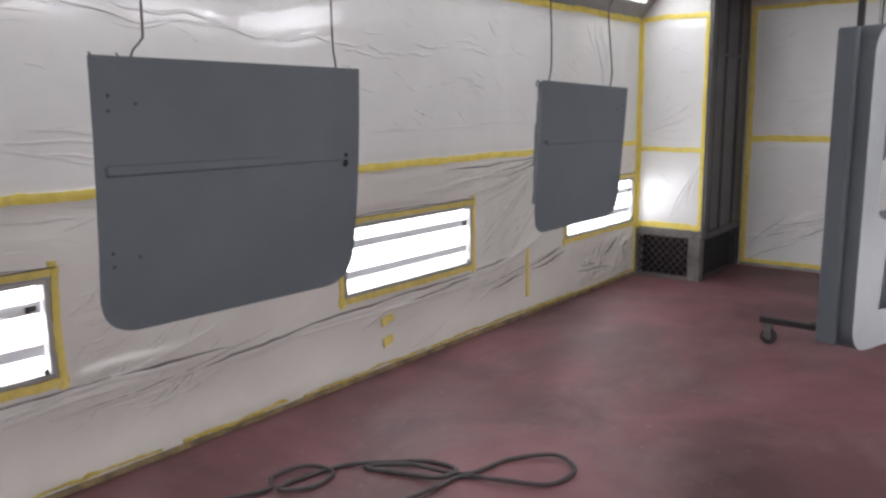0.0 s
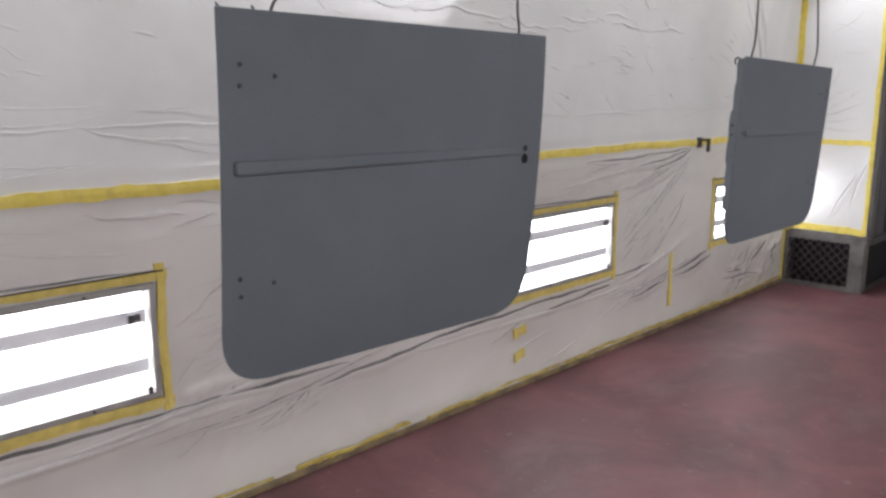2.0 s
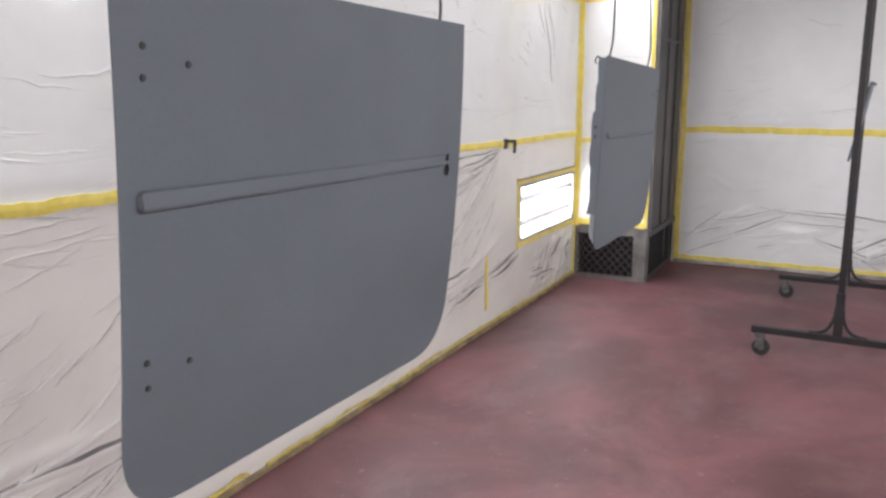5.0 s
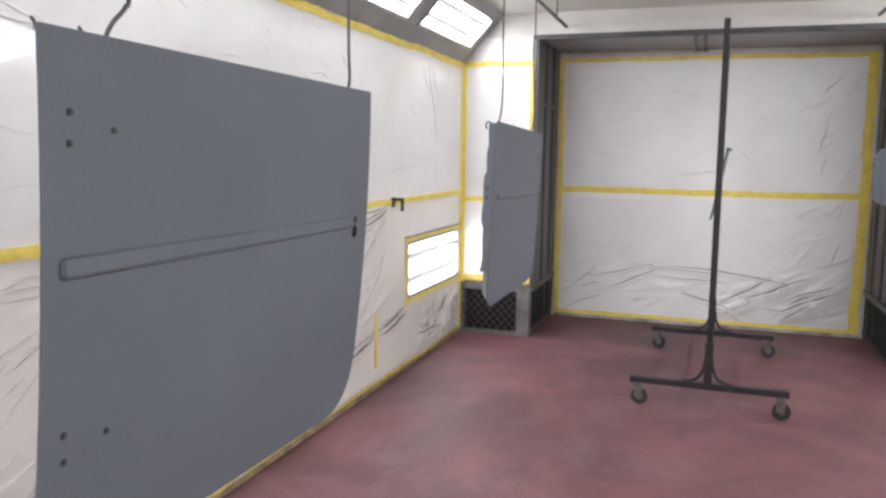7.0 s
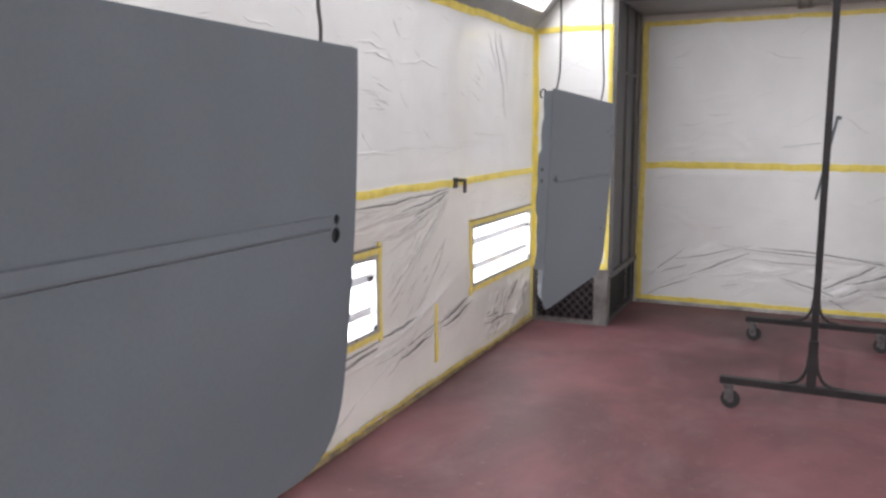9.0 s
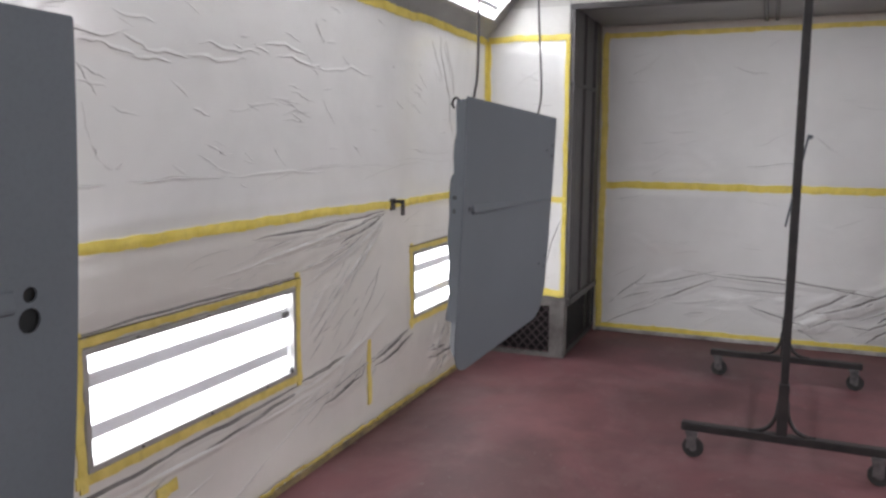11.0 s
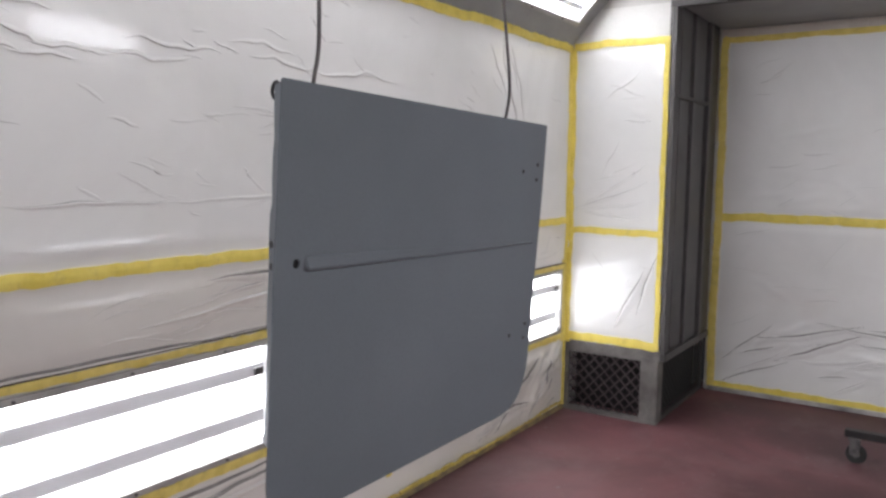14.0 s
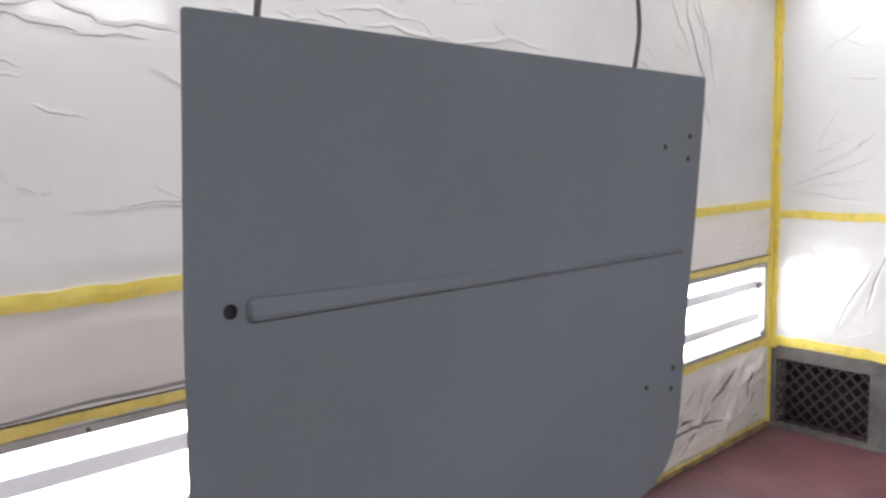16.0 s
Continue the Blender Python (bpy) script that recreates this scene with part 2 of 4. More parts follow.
def long_wall(name, flip):
    bm = bmesh.new()
    rows = [((BACK, 0.0), (END + 0.2, LOW + 0.04)), ((BACK, HIGH - 0.04), (END + 0.2, TOP))]
    cuts = [BACK] + [v for a, b in LAMPS for v in (a + 0.04, b - 0.04)] + [END + 0.2]
    for a, b in zip(cuts[::2], cuts[1::2]):
        rows.append(((a, LOW + 0.04), (b, HIGH - 0.04)))
    for (y0, z0), (y1, z1) in rows:
        x0, x1 = (-0.2, -0.004) if not flip else (WIDE + 0.004, WIDE + 0.2)
        add_box(bm, (x0, y0, z0), (x1, y1, z1))
    return structure(name, bm, WALL, "long booth wall of white panels under plastic film", "wall")


long_wall("wall_west", False)
long_wall("wall_east", True)
structure("wall_south", boxes(((-0.2, BACK - 0.2, 0), (WIDE + 0.2, BACK, CEILING + 0.1))), WALL, "plain white end wall of the booth", "wall")
structure("wall_north", boxes(((JAMB - 0.02, END + 0.006, 0), (JAMB2 + 0.02, END + 0.2, HEAD + 0.15))), WALL, "closed end doors under plastic film", "wall")
structure("wall_above_portal", boxes(((0.0, PIL + 0.002, HEAD), (WIDE, PIL + 0.25, CEILING)), ((0.0, PIL + 0.25, HEAD + 0.06), (WIDE, END + 0.2, HEAD + 0.16))), CEIL,
          "off-white wall above the end opening", "wall")


def slope(s, y, out=0.0):
    """A place on the slanted cove of the west side: s metres up the slope, out metres into the booth."""
    return Vector((0.67 * s + 0.742 * out, y, TOP + 0.742 * s - 0.67 * out))


COVES = [(PIL - 0.15 - 1.32 - 1.54 * i, PIL - 0.15 - 1.54 * i) for i in range(6)]
RUN = 0.553
S0, S1 = 0.135, 0.485


def add_slab(bm, s0, s1, y0, y1, d0, d1):
    v = [bm.verts.new(slope(s, y, d)) for d in (d0, d1) for s, y in ((s0, y0), (s1, y0), (s1, y1), (s0, y1))]
    for f in ((0, 1, 2, 3), (7, 6, 5, 4), (0, 4, 5, 1), (1, 5, 6, 2), (2, 6, 7, 3), (3, 7, 4, 0)):
        bm.faces.new([v[i] for i in f])
    bmesh.ops.recalc_face_normals(bm, faces=bm.faces)
    return bm


def mirrored(bm):
    """The same across the booth's middle."""
    for v in bm.verts:
        v.co.x = WIDE - v.co.x
    bmesh.ops.reverse_faces(bm, faces=bm.faces)
    return bm


def cove(flip):
    bm = bmesh.new()
    add_slab(bm, -0.02, S0, BACK, PIL, -0.05, 0)
    add_slab(bm, S1, RUN + 0.03, BACK, PIL, -0.05, 0)
    ends = [PIL] + [v for a, b in COVES for v in (b, a)] + [BACK]
    for b, a in zip(ends[::2], ends[1::2]):
        if b > a:
            add_slab(bm, S0, S1, a, b, -0.05, 0)
    add_slab(bm, -0.02, RUN + 0.03, BACK, PIL, -0.22, -0.2)
    for y in [v for c in COVES for v in c]:
        add_slab(bm, 0.02, 0.03, y - 0.004, y + 0.004, 0.0, 0.003)
    return structure("trim" if not flip else "trim_east", mirrored(bm) if flip else bm, COVE, "slanted grey sheet-metal cove between wall and ceiling", "cove")


cove(False)
cove(True)


# ---------------------------------------------------------------- lamps
def half_tube(bm, place, length, r, sides=6):
    """A lamp tube along y whose front half bulges to the front; place(u, v, out) gives the world."""
    for y0, y1 in ((0.0, length),):
        rings = [[bm.verts.new(place(r * math.sin(a), y, r * 0.45 * math.cos(a))) for a in (math.pi * (k / sides - 0.5) for k in range(sides + 1))] for y in (y0, y1)]
        for k in range(sides):
            bm.faces.new((rings[0][k], rings[0][k + 1], rings[1][k + 1], rings[1][k]))
        bm.faces.new(rings[0])
        bm.faces.new(rings[1][::-1])
    bmesh.ops.recalc_face_normals(bm, faces=bm.faces)
    return bm


def lamp(name, label, group, place, height, length, wide_frame, glow):
    """A four-tube booth lamp: place(v, y, out) with v up from its lower edge, y along it, out into the booth."""
    base = thing(name, label, "light", group, at=place(0, 0, 0))
    inv = base.matrix_world.inverted()

    def slab(v0, v1, y0, y1, d0, d1):
        bm = bmesh.new()
        c = [bm.verts.new(inv @ place(v, y, d)) for d in (d0, d1) for v, y in ((v0, y0), (v1, y0), (v1, y1), (v0, y1))]
        for f in ((0, 1, 2, 3), (7, 6, 5, 4), (0, 4, 5, 1), (1, 5, 6, 2), (2, 6, 7, 3), (3, 7, 4, 0)):
            bm.faces.new([c[i] for i in f])
        bmesh.ops.recalc_face_normals(bm, faces=bm.faces)
        bmesh.ops.bevel(bm, geom=list(bm.edges), offset=0.002, segments=1, affect="EDGES")
        return bm

    w = wide_frame
    part("reflector", slab(0, height, 0, length, -0.1, -0.085), REFLECT, base)
    for v0, v1, y0, y1 in ((0, 0.006, 0, length), (height - 0.006, height, 0, length), (0.006, height - 0.006, 0, 0.006), (0.006, height - 0.006, length - 0.006, length)):
        part("housing_side", slab(v0, v1, y0, y1, -0.085, -0.008), REFLECT, base)
    for v0, v1, y0, y1 in ((0, w, 0, length), (height - w, height, 0, length), (w, height - w, 0, w), (w, height - w, length - w, length)):
        part("frame", slab(v0, v1, y0, y1, -0.008, 0.012), FRAME, base)
    inside = height - 2 * w
    for f, r in ((0.10, 0.088), (0.416, 0.083), (0.584, 0.083), (0.90, 0.088)):
        bm = bmesh.new()
        half_tube(bm, lambda a, y, o, f=f: inv @ place(w + inside * f + a, w + 0.012 + y, -0.035 + o), length - 2 * w - 0.024, r * inside)
        part("tube", bm, glow, base, "glowing white lamp tube")
    for f in (0.26, 0.74):
        part("divider", slab(w + inside * (f - 0.068), w + inside * (f + 0.068), w + 0.004, length - w - 0.004, -0.085, -0.024), DIVIDER, base, "pale grey divider between the tubes")
    pane = part("glass", slab(w, height - w, w, length - w, -0.007, -0.004), GLASS, base, "clear cover glass")
    pane.visible_shadow = False
    for y in (0.25, length * 0.5, length - 0.25):
        for v in (w * 0.5, height - w * 0.5):
            part("screw", add_rod(bmesh.new(), inv @ place(v, y, 0.012), inv @ place(v, y, 0.017), 0.006, 8), STEEL, base)
    return base, slab


def wall_lamp(y0, y1, flip):
    edge = 0.038
    x = (lambda o: o) if not flip else (lambda o: WIDE - o)
    base, slab = lamp("wall_light", "recessed four-tube booth light behind glass, switched on, edges taped", "booth wall lights",
                      lambda v, y, o: Vector((x(o), y0 + edge + y, LOW + edge + v)), HIGH - LOW - 2 * edge, y1 - y0 - 2 * edge, 0.024, GLOW)
    h, l = HIGH - LOW - 2 * edge, y1 - y0 - 2 * edge
    # added dark strip in place of the film edge's shadow
    part("gasket", slab(h + 0.038, h + 0.044, -0.06, l + 0.035, 0.004, 0.015), EDGE_SHADE, base, "dark strip for the shade at the film's edge over the light")
    part("latch", slab(h * 0.69, h * 0.76, l - 0.105, l - 0.085, 0.0, 0.014), DARKSTEEL, base, "small dark latch")
    part("latch", slab(h * 0.70, h * 0.76, l - 0.085, l - 0.06, 0.0, 0.012), STEEL, base, "small dark latch")
    part("latch", slab(h * 0.05, h * 0.11, l - 0.05, l - 0.035, 0.0, 0.014), DARKSTEEL, base, "small dark latch")


for a, b in LAMPS:
    wall_lamp(a, b, False)
    wall_lamp(a, b, True)
for a, b in COVES:
    lamp("cove_light", "slanted four-tube booth light in the ceiling cove, switched on", "booth cove lights",
         lambda v, y, o, a=a: slope(S0 + v, a + y, o), S1 - S0, b - a, 0.03, COVE_GLOW)
    lamp("cove_light", "slanted four-tube booth light in the ceiling cove, switched on", "booth cove lights",
         lambda v, y, o, a=a: Vector((WIDE - slope(S0 + v, a + y, o).x, a + y, slope(S0 + v, a + y, o).z)), S1 - S0, b - a, 0.03, COVE_GLOW)


# ---------------------------------------------------------------- plastic film
def folds_random(rng, n, u, v, angle, spread, length, width, height):
    """n folds strewn over a stretch of a sheet."""
    out = []
    for _ in range(n):
        out.append((rng.uniform(*u), rng.uniform(*v), math.radians(rng.gauss(angle, spread)), rng.uniform(*length), rng.uniform(*width),
                    rng.uniform(*height) * rng.choice((1, 1, 1, -0.6)), rng.gauss(0, 0.14)))
    return out


def fold_from(u0, v0, u1, v1, width=0.010, height=0.012, curl=0.0):
    return ((u0 + u1) / 2, (v0 + v1) / 2, math.atan2(v1 - v0, u1 - u0), math.hypot(u1 - u0, v1 - v0), width, height, curl)


def fold_field(U, V, folds, stuck):
    """Height of the film over its wall at grid lines U, V: sharp folds that die out where it is taped."""
    D = np.zeros((len(U), len(V)))
    for u0, v0, ang, length, w, a, curl in folds:
        reach = length / 2 + 0.05
        i0, i1 = np.searchsorted(U, (u0 - reach, u0 + reach))
        j0, j1 = np.searchsorted(V, (v0 - reach, v0 + reach))
        if i1 <= i0 or j1 <= j0:
            continue
        du, dv = np.meshgrid(U[i0:i1] - u0, V[j0:j1] - v0, indexing="ij")
        s, d = du * math.cos(ang) + dv * math.sin(ang), dv * math.cos(ang) - du * math.sin(ang)
        t = np.clip(2 * s / length, -1, 1)
        d = d - curl * length * 0.25 * (t * t - 0.3) - 0.012 * length * np.sin(7 * t + 9 * u0)
        D[i0:i1, j0:j1] += a * (1 - t * t) ** 1.5 * (np.exp(-((d / w) ** 2)) + 0.35 * np.exp(-(((d + 2.6 * w) / (1.7 * w)) ** 2)))
    gu, gv = np.meshgrid(U, V, indexing="ij")
    D += 0.004 * (np.sin(3.1 * gu + 1.7 * np.sin(2.3 * gv)) * np.sin(2.7 * gv + 1.1 * gu) + 1)
    hold = np.ones_like(D)
    for lo_u, lo_v, hi_u, hi_v in stuck:
        far = np.hypot(np.maximum(np.maximum(lo_u - gu, gu - hi_u), 0), np.maximum(np.maximum(lo_v - gv, gv - hi_v), 0))
        x = np.clip(far / 0.07, 0, 1)
        hold = np.minimum(hold, x * x * (3 - 2 * x))
    return np.clip(D, -0.001, 0.05) * hold


def sheet(name, place, u_range, v_range, step, folds, creases, stuck, holes, label, film=None):
    """A film sheet over a wall: place(u, v, out) gives the world."""
    def lines(lo, hi, marks):
        cuts = sorted({lo, hi, *[m for m in marks if lo < m < hi]})
        out = [np.linspace(a, b, max(1, round((b - a) / step)) + 1)[:-1] for a, b in zip(cuts, cuts[1:])]
        return np.append(np.concatenate(out), hi)

    U = lines(*u_range, [m for h in holes for m in (h[0], h[2])])
    V = lines(*v_range, [m for h in holes for m in (h[1], h[3])])
    D = fold_field(U, V, folds, stuck)
    verts = [place(u, v, 0.002 + D[i, j]) for i, u in enumerate(U) for j, v in enumerate(V)]
    nv = len(V)
    mu, mv = (U[:-1] + U[1:]) / 2, (V[:-1] + V[1:]) / 2
    solid = np.ones((len(mu), len(mv)), bool)
    for a, b, c, d in holes:
        solid &= ~((mu[:, None] > a) & (mu[:, None] < c) & (mv[None] > b) & (mv[None] < d))
    faces = [(i * nv + j, (i + 1) * nv + j, (i + 1) * nv + j + 1, i * nv + j + 1) for i, j in np.argwhere(solid)]
    # lip faces of the creases, coloured dark in place of their shade
    dusty = []
    for u0, v0, ang, length, w, a, curl in creases:
        n = max(8, int(length / 0.02))
        line = []
        for k in range(n + 1):
            t = 2 * k / n - 1
            sway = 0.022 * length if v0 > 1.65 and length > 0.12 else min(0.008 * length, 0.004)
            d = curl * length * 0.25 * (t * t - 0.3) + sway * (math.sin(4.3 * t + 9 * u0) + 0.4 * math.sin(10 * t + 31 * u0)) + 0.0012 * math.sin(17 * t + 40 * v0)
            line.append((u0 + t * length / 2 * math.cos(ang) - d * math.sin(ang), v0 + t * length / 2 * math.sin(ang) + d * math.cos(ang), (1 - t * t) ** 0.8))
        if any(not (U[0] < u < U[-1] and V[0] < v < V[-1]) or any(h[0] < u < h[2] and h[1] < v < h[3] for h in holes) for u, v, _ in line):
            continue
        first = len(verts)
        for u, v, size in line:
            o = 0.002 + D[min(np.searchsorted(U, u), len(U) - 1), min(np.searchsorted(V, v), nv - 1)]
            au, av = -math.sin(ang) * w * size, math.cos(ang) * w * size
            if (av < 0) == (v > 1.62):
                au, av = -au, -av
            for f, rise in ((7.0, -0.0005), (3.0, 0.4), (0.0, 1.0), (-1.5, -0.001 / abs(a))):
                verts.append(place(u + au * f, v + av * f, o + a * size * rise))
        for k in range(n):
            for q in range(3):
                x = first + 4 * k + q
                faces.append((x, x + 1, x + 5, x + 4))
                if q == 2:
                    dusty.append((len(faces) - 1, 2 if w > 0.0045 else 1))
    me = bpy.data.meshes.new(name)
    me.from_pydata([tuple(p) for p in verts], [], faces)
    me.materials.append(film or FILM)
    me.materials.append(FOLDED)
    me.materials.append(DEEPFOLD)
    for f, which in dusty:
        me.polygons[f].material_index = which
    me.polygons.foreach_set("use_smooth", [True] * len(me.polygons))
    me.update()
    return tagged(new(name, me), label, "plastic sheet", "masking film on the booth walls")


rng = random.Random(5)
MID = 1.305                                    # height of the tape along the long walls
ROUND = [(a + 0.01, LOW + 0.01, b - 0.01, HIGH - 0.01) for a, b in LAMPS]
HELD = [(a, LOW, b, HIGH) for a, b in LAMPS] + [(BACK, MID - 0.02, PIL, MID + 0.02), (BACK, 0, PIL, 0.03), (BACK, TOP - 0.05, PIL, TOP), (PIL - 0.03, 0, PIL, TOP)]
THIN, LOWFOLD = (0.0009, 0.0020), (0.0009, 0.0023)
SOFT, SOFTRISE = (0.018, 0.035), (0.001, 0.0035)
upper = folds_random(rng, 60, (BACK, PIL), (1.45, 2.4), 2, 18, (0.2, 0.8), SOFT, (0.0003, 0.0009))
upper += folds_random(rng, 14, (0.2, 7.0), (1.95, 2.25), 0, 5, (0.5, 1.2), SOFT, (0.0004, 0.0011))
lower = folds_random(rng, 70, (BACK, PIL), (0.1, 1.2), 22, 22, (0.15, 0.6), SOFT, SOFTRISE)
sharp = folds_random(rng, 90, (0.0, PIL), (1.42, 2.38), -12, 15, (0.04, 0.16), THIN, LOWFOLD)
for _ in range(16):                            # clusters of short folds, one over the other
    u, v, n = rng.uniform(0.3, 7.2), rng.uniform(1.5, 2.3), rng.randint(2, 4)
    lean, run = rng.gauss(-8, 10), rng.uniform(0.12, 0.35)
    sharp += [(u + rng.gauss(0, 0.10), v + 0.032 * k + rng.gauss(0, 0.012), math.radians(lean + rng.gauss(0, 8)), run * rng.uniform(0.4, 1.3), rng.uniform(*THIN), rng.uniform(*LOWFOLD), rng.gauss(0, 0.1)) for k in range(n)]
sharp += folds_random(rng, 12, (0.0, 3.6), (2.0, 2.28), -3, 4, (0.3, 1.0), (0.0018, 0.0030), (0.003, 0.005))
sharp += folds_random(rng, 12, (0.3, 7.7), (1.5, 2.3), -38, 14, (0.08, 0.22), THIN, LOWFOLD)
sharp += folds_random(rng, 6, (5.2, 7.2), (1.50, 1.56), 1, 2, (0.5, 1.2), THIN, LOWFOLD)
sharp += folds_random(rng, 34, (0.2, 3.2), (1.36, 1.72), 2, 6, (0.15, 0.6), THIN, LOWFOLD)
sharp += [fold_from(6.9, 2.40, 7.15, 1.75, 0.003, 0.005), fold_from(7.0, 2.42, 7.22, 1.9, 0.003, 0.005), fold_from(6.45, 1.62, 7.2, 1.60, 0.003, 0.004)]
# the long creases that catch the light of the lamps opposite, and the slack bundle by the first door
for run in ([(3.45, 2.02), (4.13, 2.026), (4.21, 1.984), (4.43, 1.979), (4.77, 1.997)], [(3.93, 1.983), (4.01, 1.989), (4.16, 1.953), (4.33, 1.953)], [(4.51, 2.039), (4.89, 2.037)],
            [(4.94, 2.097), (5.26, 2.084)], [(5.04, 2.049), (5.38, 2.029), (5.93, 2.039)], [(3.75, 1.517), (4.0, 1.513)], [(4.12, 1.52), (4.65, 1.524), (5.43, 1.523)]):
    for (a, b), (c, d) in zip(run, run[1:]):
        sharp.append(fold_from(a - 0.02, b, c + 0.02, d, 0.0022, 0.0042, rng.gauss(0, 0.06)))
for run in ([(3.92, 1.793), (3.95, 1.652), (4.00, 1.584), (4.05, 1.563), (4.09, 1.584)], [(4.06, 2.096), (4.28, 2.085)], [(4.34, 1.886), (4.44, 1.826)], [(4.44, 1.79), (4.56, 1.759)], [(4.33, 1.576), (4.42, 1.531)],
            [(4.47, 1.619), (4.67, 1.526)], [(3.76, 1.889), (3.89, 1.854), (4.04, 1.841)], [(4.84, 2.367), (5.10, 2.339)], [(4.99, 1.636), (5.11, 1.536)], [(6.78, 2.333), (6.97, 2.065)], [(6.97, 2.356), (7.12, 2.10)]):
    for (a, b), (c, d) in zip(run, run[1:]):
        sharp.append(fold_from(a, b, c, d, 0.0018, 0.0032, rng.gauss(0, 0.08)))
for a, b, c, d in ((1.40, 1.507, 1.95, 1.535), (1.91, 1.538, 2.60, 1.530), (1.91, 1.538, 2.45, 1.42), (2.06, 1.499, 2.6, 1.44), (2.12, 1.595, 2.5, 1.55), (1.3, 1.54, 1.83, 1.547), (1.47, 2.05, 2.33, 2.088), (1.45, 2.105, 1.98, 2.08), (2.48, 2.042, 3.5, 2.041)):
    sharp.append(fold_from(a, b, c, d, 0.0022, 0.0042, rng.gauss(0, 0.06)))
folded = folds_random(rng, 60, (0.0, PIL), (0.1, 1.2), 20, 20, (0.08, 0.3), THIN, LOWFOLD)
for a, b in LAMPS:
    lower += [fold_from(a + 0.1, 0.40, b + 1.3, 0.62, 0.03, 0.008, 0.18), fold_from(b - 0.2, 0.36, b + 0.75, 0.48, 0.03, 0.006, 0.12)]
    folded += [fold_from(a - 0.6, 0.40, b + 0.5, 0.415, 0.0042, 0.010, 0.05), fold_from(b - 0.5, 0.385, b + 0.95, 0.60, 0.0042, 0.010, 0.16), fold_from(b - 0.1, 0.33, b + 1.15, 0.47, 0.0036, 0.008, 0.1), fold_from(b + 0.1, 0.31, b + 1.0, 0.40, 0.002, 0.004, 0.08),
               fold_from(a - 0.12, HIGH + 0.012, b + 0.05, HIGH + 0.010, 0.006, 0.014, 0.0), fold_from(b + 0.25, 0.27, b + 0.8, 0.33, 0.002, 0.004, 0.1)]
    folded += folds_random(rng, 44, (b + 0.05, b + 0.85), (0.3, 1.0), 33, 8, (0.08, 0.36), THIN, (0.0025, 0.005))
    folded += folds_random(rng, 14, (b + 0.03, b + 0.3), (0.5, 0.95), 14, 8, (0.1, 0.3), THIN, LOWFOLD)
    folded += folds_random(rng, 12, (a - 0.2, b), (1.06, 1.22), 4, 8, (0.12, 0.45), THIN, LOWFOLD)
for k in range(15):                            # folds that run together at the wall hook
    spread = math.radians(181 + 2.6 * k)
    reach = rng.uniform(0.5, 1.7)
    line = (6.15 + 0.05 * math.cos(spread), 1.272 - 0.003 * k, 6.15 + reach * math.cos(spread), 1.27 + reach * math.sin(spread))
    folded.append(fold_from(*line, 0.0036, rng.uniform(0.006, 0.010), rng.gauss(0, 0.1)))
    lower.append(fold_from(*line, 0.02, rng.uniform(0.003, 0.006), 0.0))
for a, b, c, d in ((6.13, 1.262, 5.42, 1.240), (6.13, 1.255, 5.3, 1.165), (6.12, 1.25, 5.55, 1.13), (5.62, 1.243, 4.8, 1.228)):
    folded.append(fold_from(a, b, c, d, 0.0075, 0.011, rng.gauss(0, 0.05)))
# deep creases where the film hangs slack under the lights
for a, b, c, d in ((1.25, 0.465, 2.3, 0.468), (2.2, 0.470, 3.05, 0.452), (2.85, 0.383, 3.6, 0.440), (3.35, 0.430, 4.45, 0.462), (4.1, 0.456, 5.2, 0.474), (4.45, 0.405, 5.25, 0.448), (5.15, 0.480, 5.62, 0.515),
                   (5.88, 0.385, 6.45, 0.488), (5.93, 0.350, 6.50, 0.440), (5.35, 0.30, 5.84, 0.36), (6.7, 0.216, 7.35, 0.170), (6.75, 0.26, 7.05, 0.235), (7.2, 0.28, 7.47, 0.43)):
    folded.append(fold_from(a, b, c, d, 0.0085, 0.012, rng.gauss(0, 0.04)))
lower += folds_random(rng, 26, (6.7, 7.8), (0.08, 0.42), 30, 25, (0.12, 0.45), (0.012, 0.02), (0.008, 0.016))
folded += folds_random(rng, 26, (6.7, 7.75), (0.08, 0.45), 28, 22, (0.1, 0.4), (0.0025, 0.0045), (0.005, 0.009))
folded += folds_random(rng, 30, (0.0, 2.0), (0.2, 1.2), 12, 14, (0.15, 0.5), THIN, LOWFOLD)
folded += folds_random(rng, 26, (2.0, 3.1), (1.08, 1.27), 3, 8, (0.15, 0.5), THIN, (0.003, 0.006))
folded += folds_random(rng, 12, (2.6, 7.0), (0.12, 0.4), 12, 6, (0.2, 0.6), THIN, (0.003, 0.006))
sheet("plastic_sheet", lambda u, v, o: (o, u, v), (BACK, PIL), (MID, TOP), 0.016, upper, sharp, HELD, [], "wrinkled milky plastic film taped over the upper long wall")
sheet("plastic_sheet", lambda u, v, o: (o, u, v), (BACK, PIL), (0.0, MID), 0.015, lower, folded, HELD, ROUND, "wrinkled, slightly darker and warmer plastic film taped round the wall lights", WARM_FILM)
sheet("plastic_sheet", lambda u, v, o: (WIDE - o, u, v), (BACK, PIL), (0.0, TOP), 0.05, folds_random(rng, 60, (BACK, PIL), (0.1, 2.3), 10, 30, (0.3, 0.8), (0.03, 0.05), (0.006, 0.012)), [],
      HELD, ROUND, "milky plastic film taped over the opposite long wall")

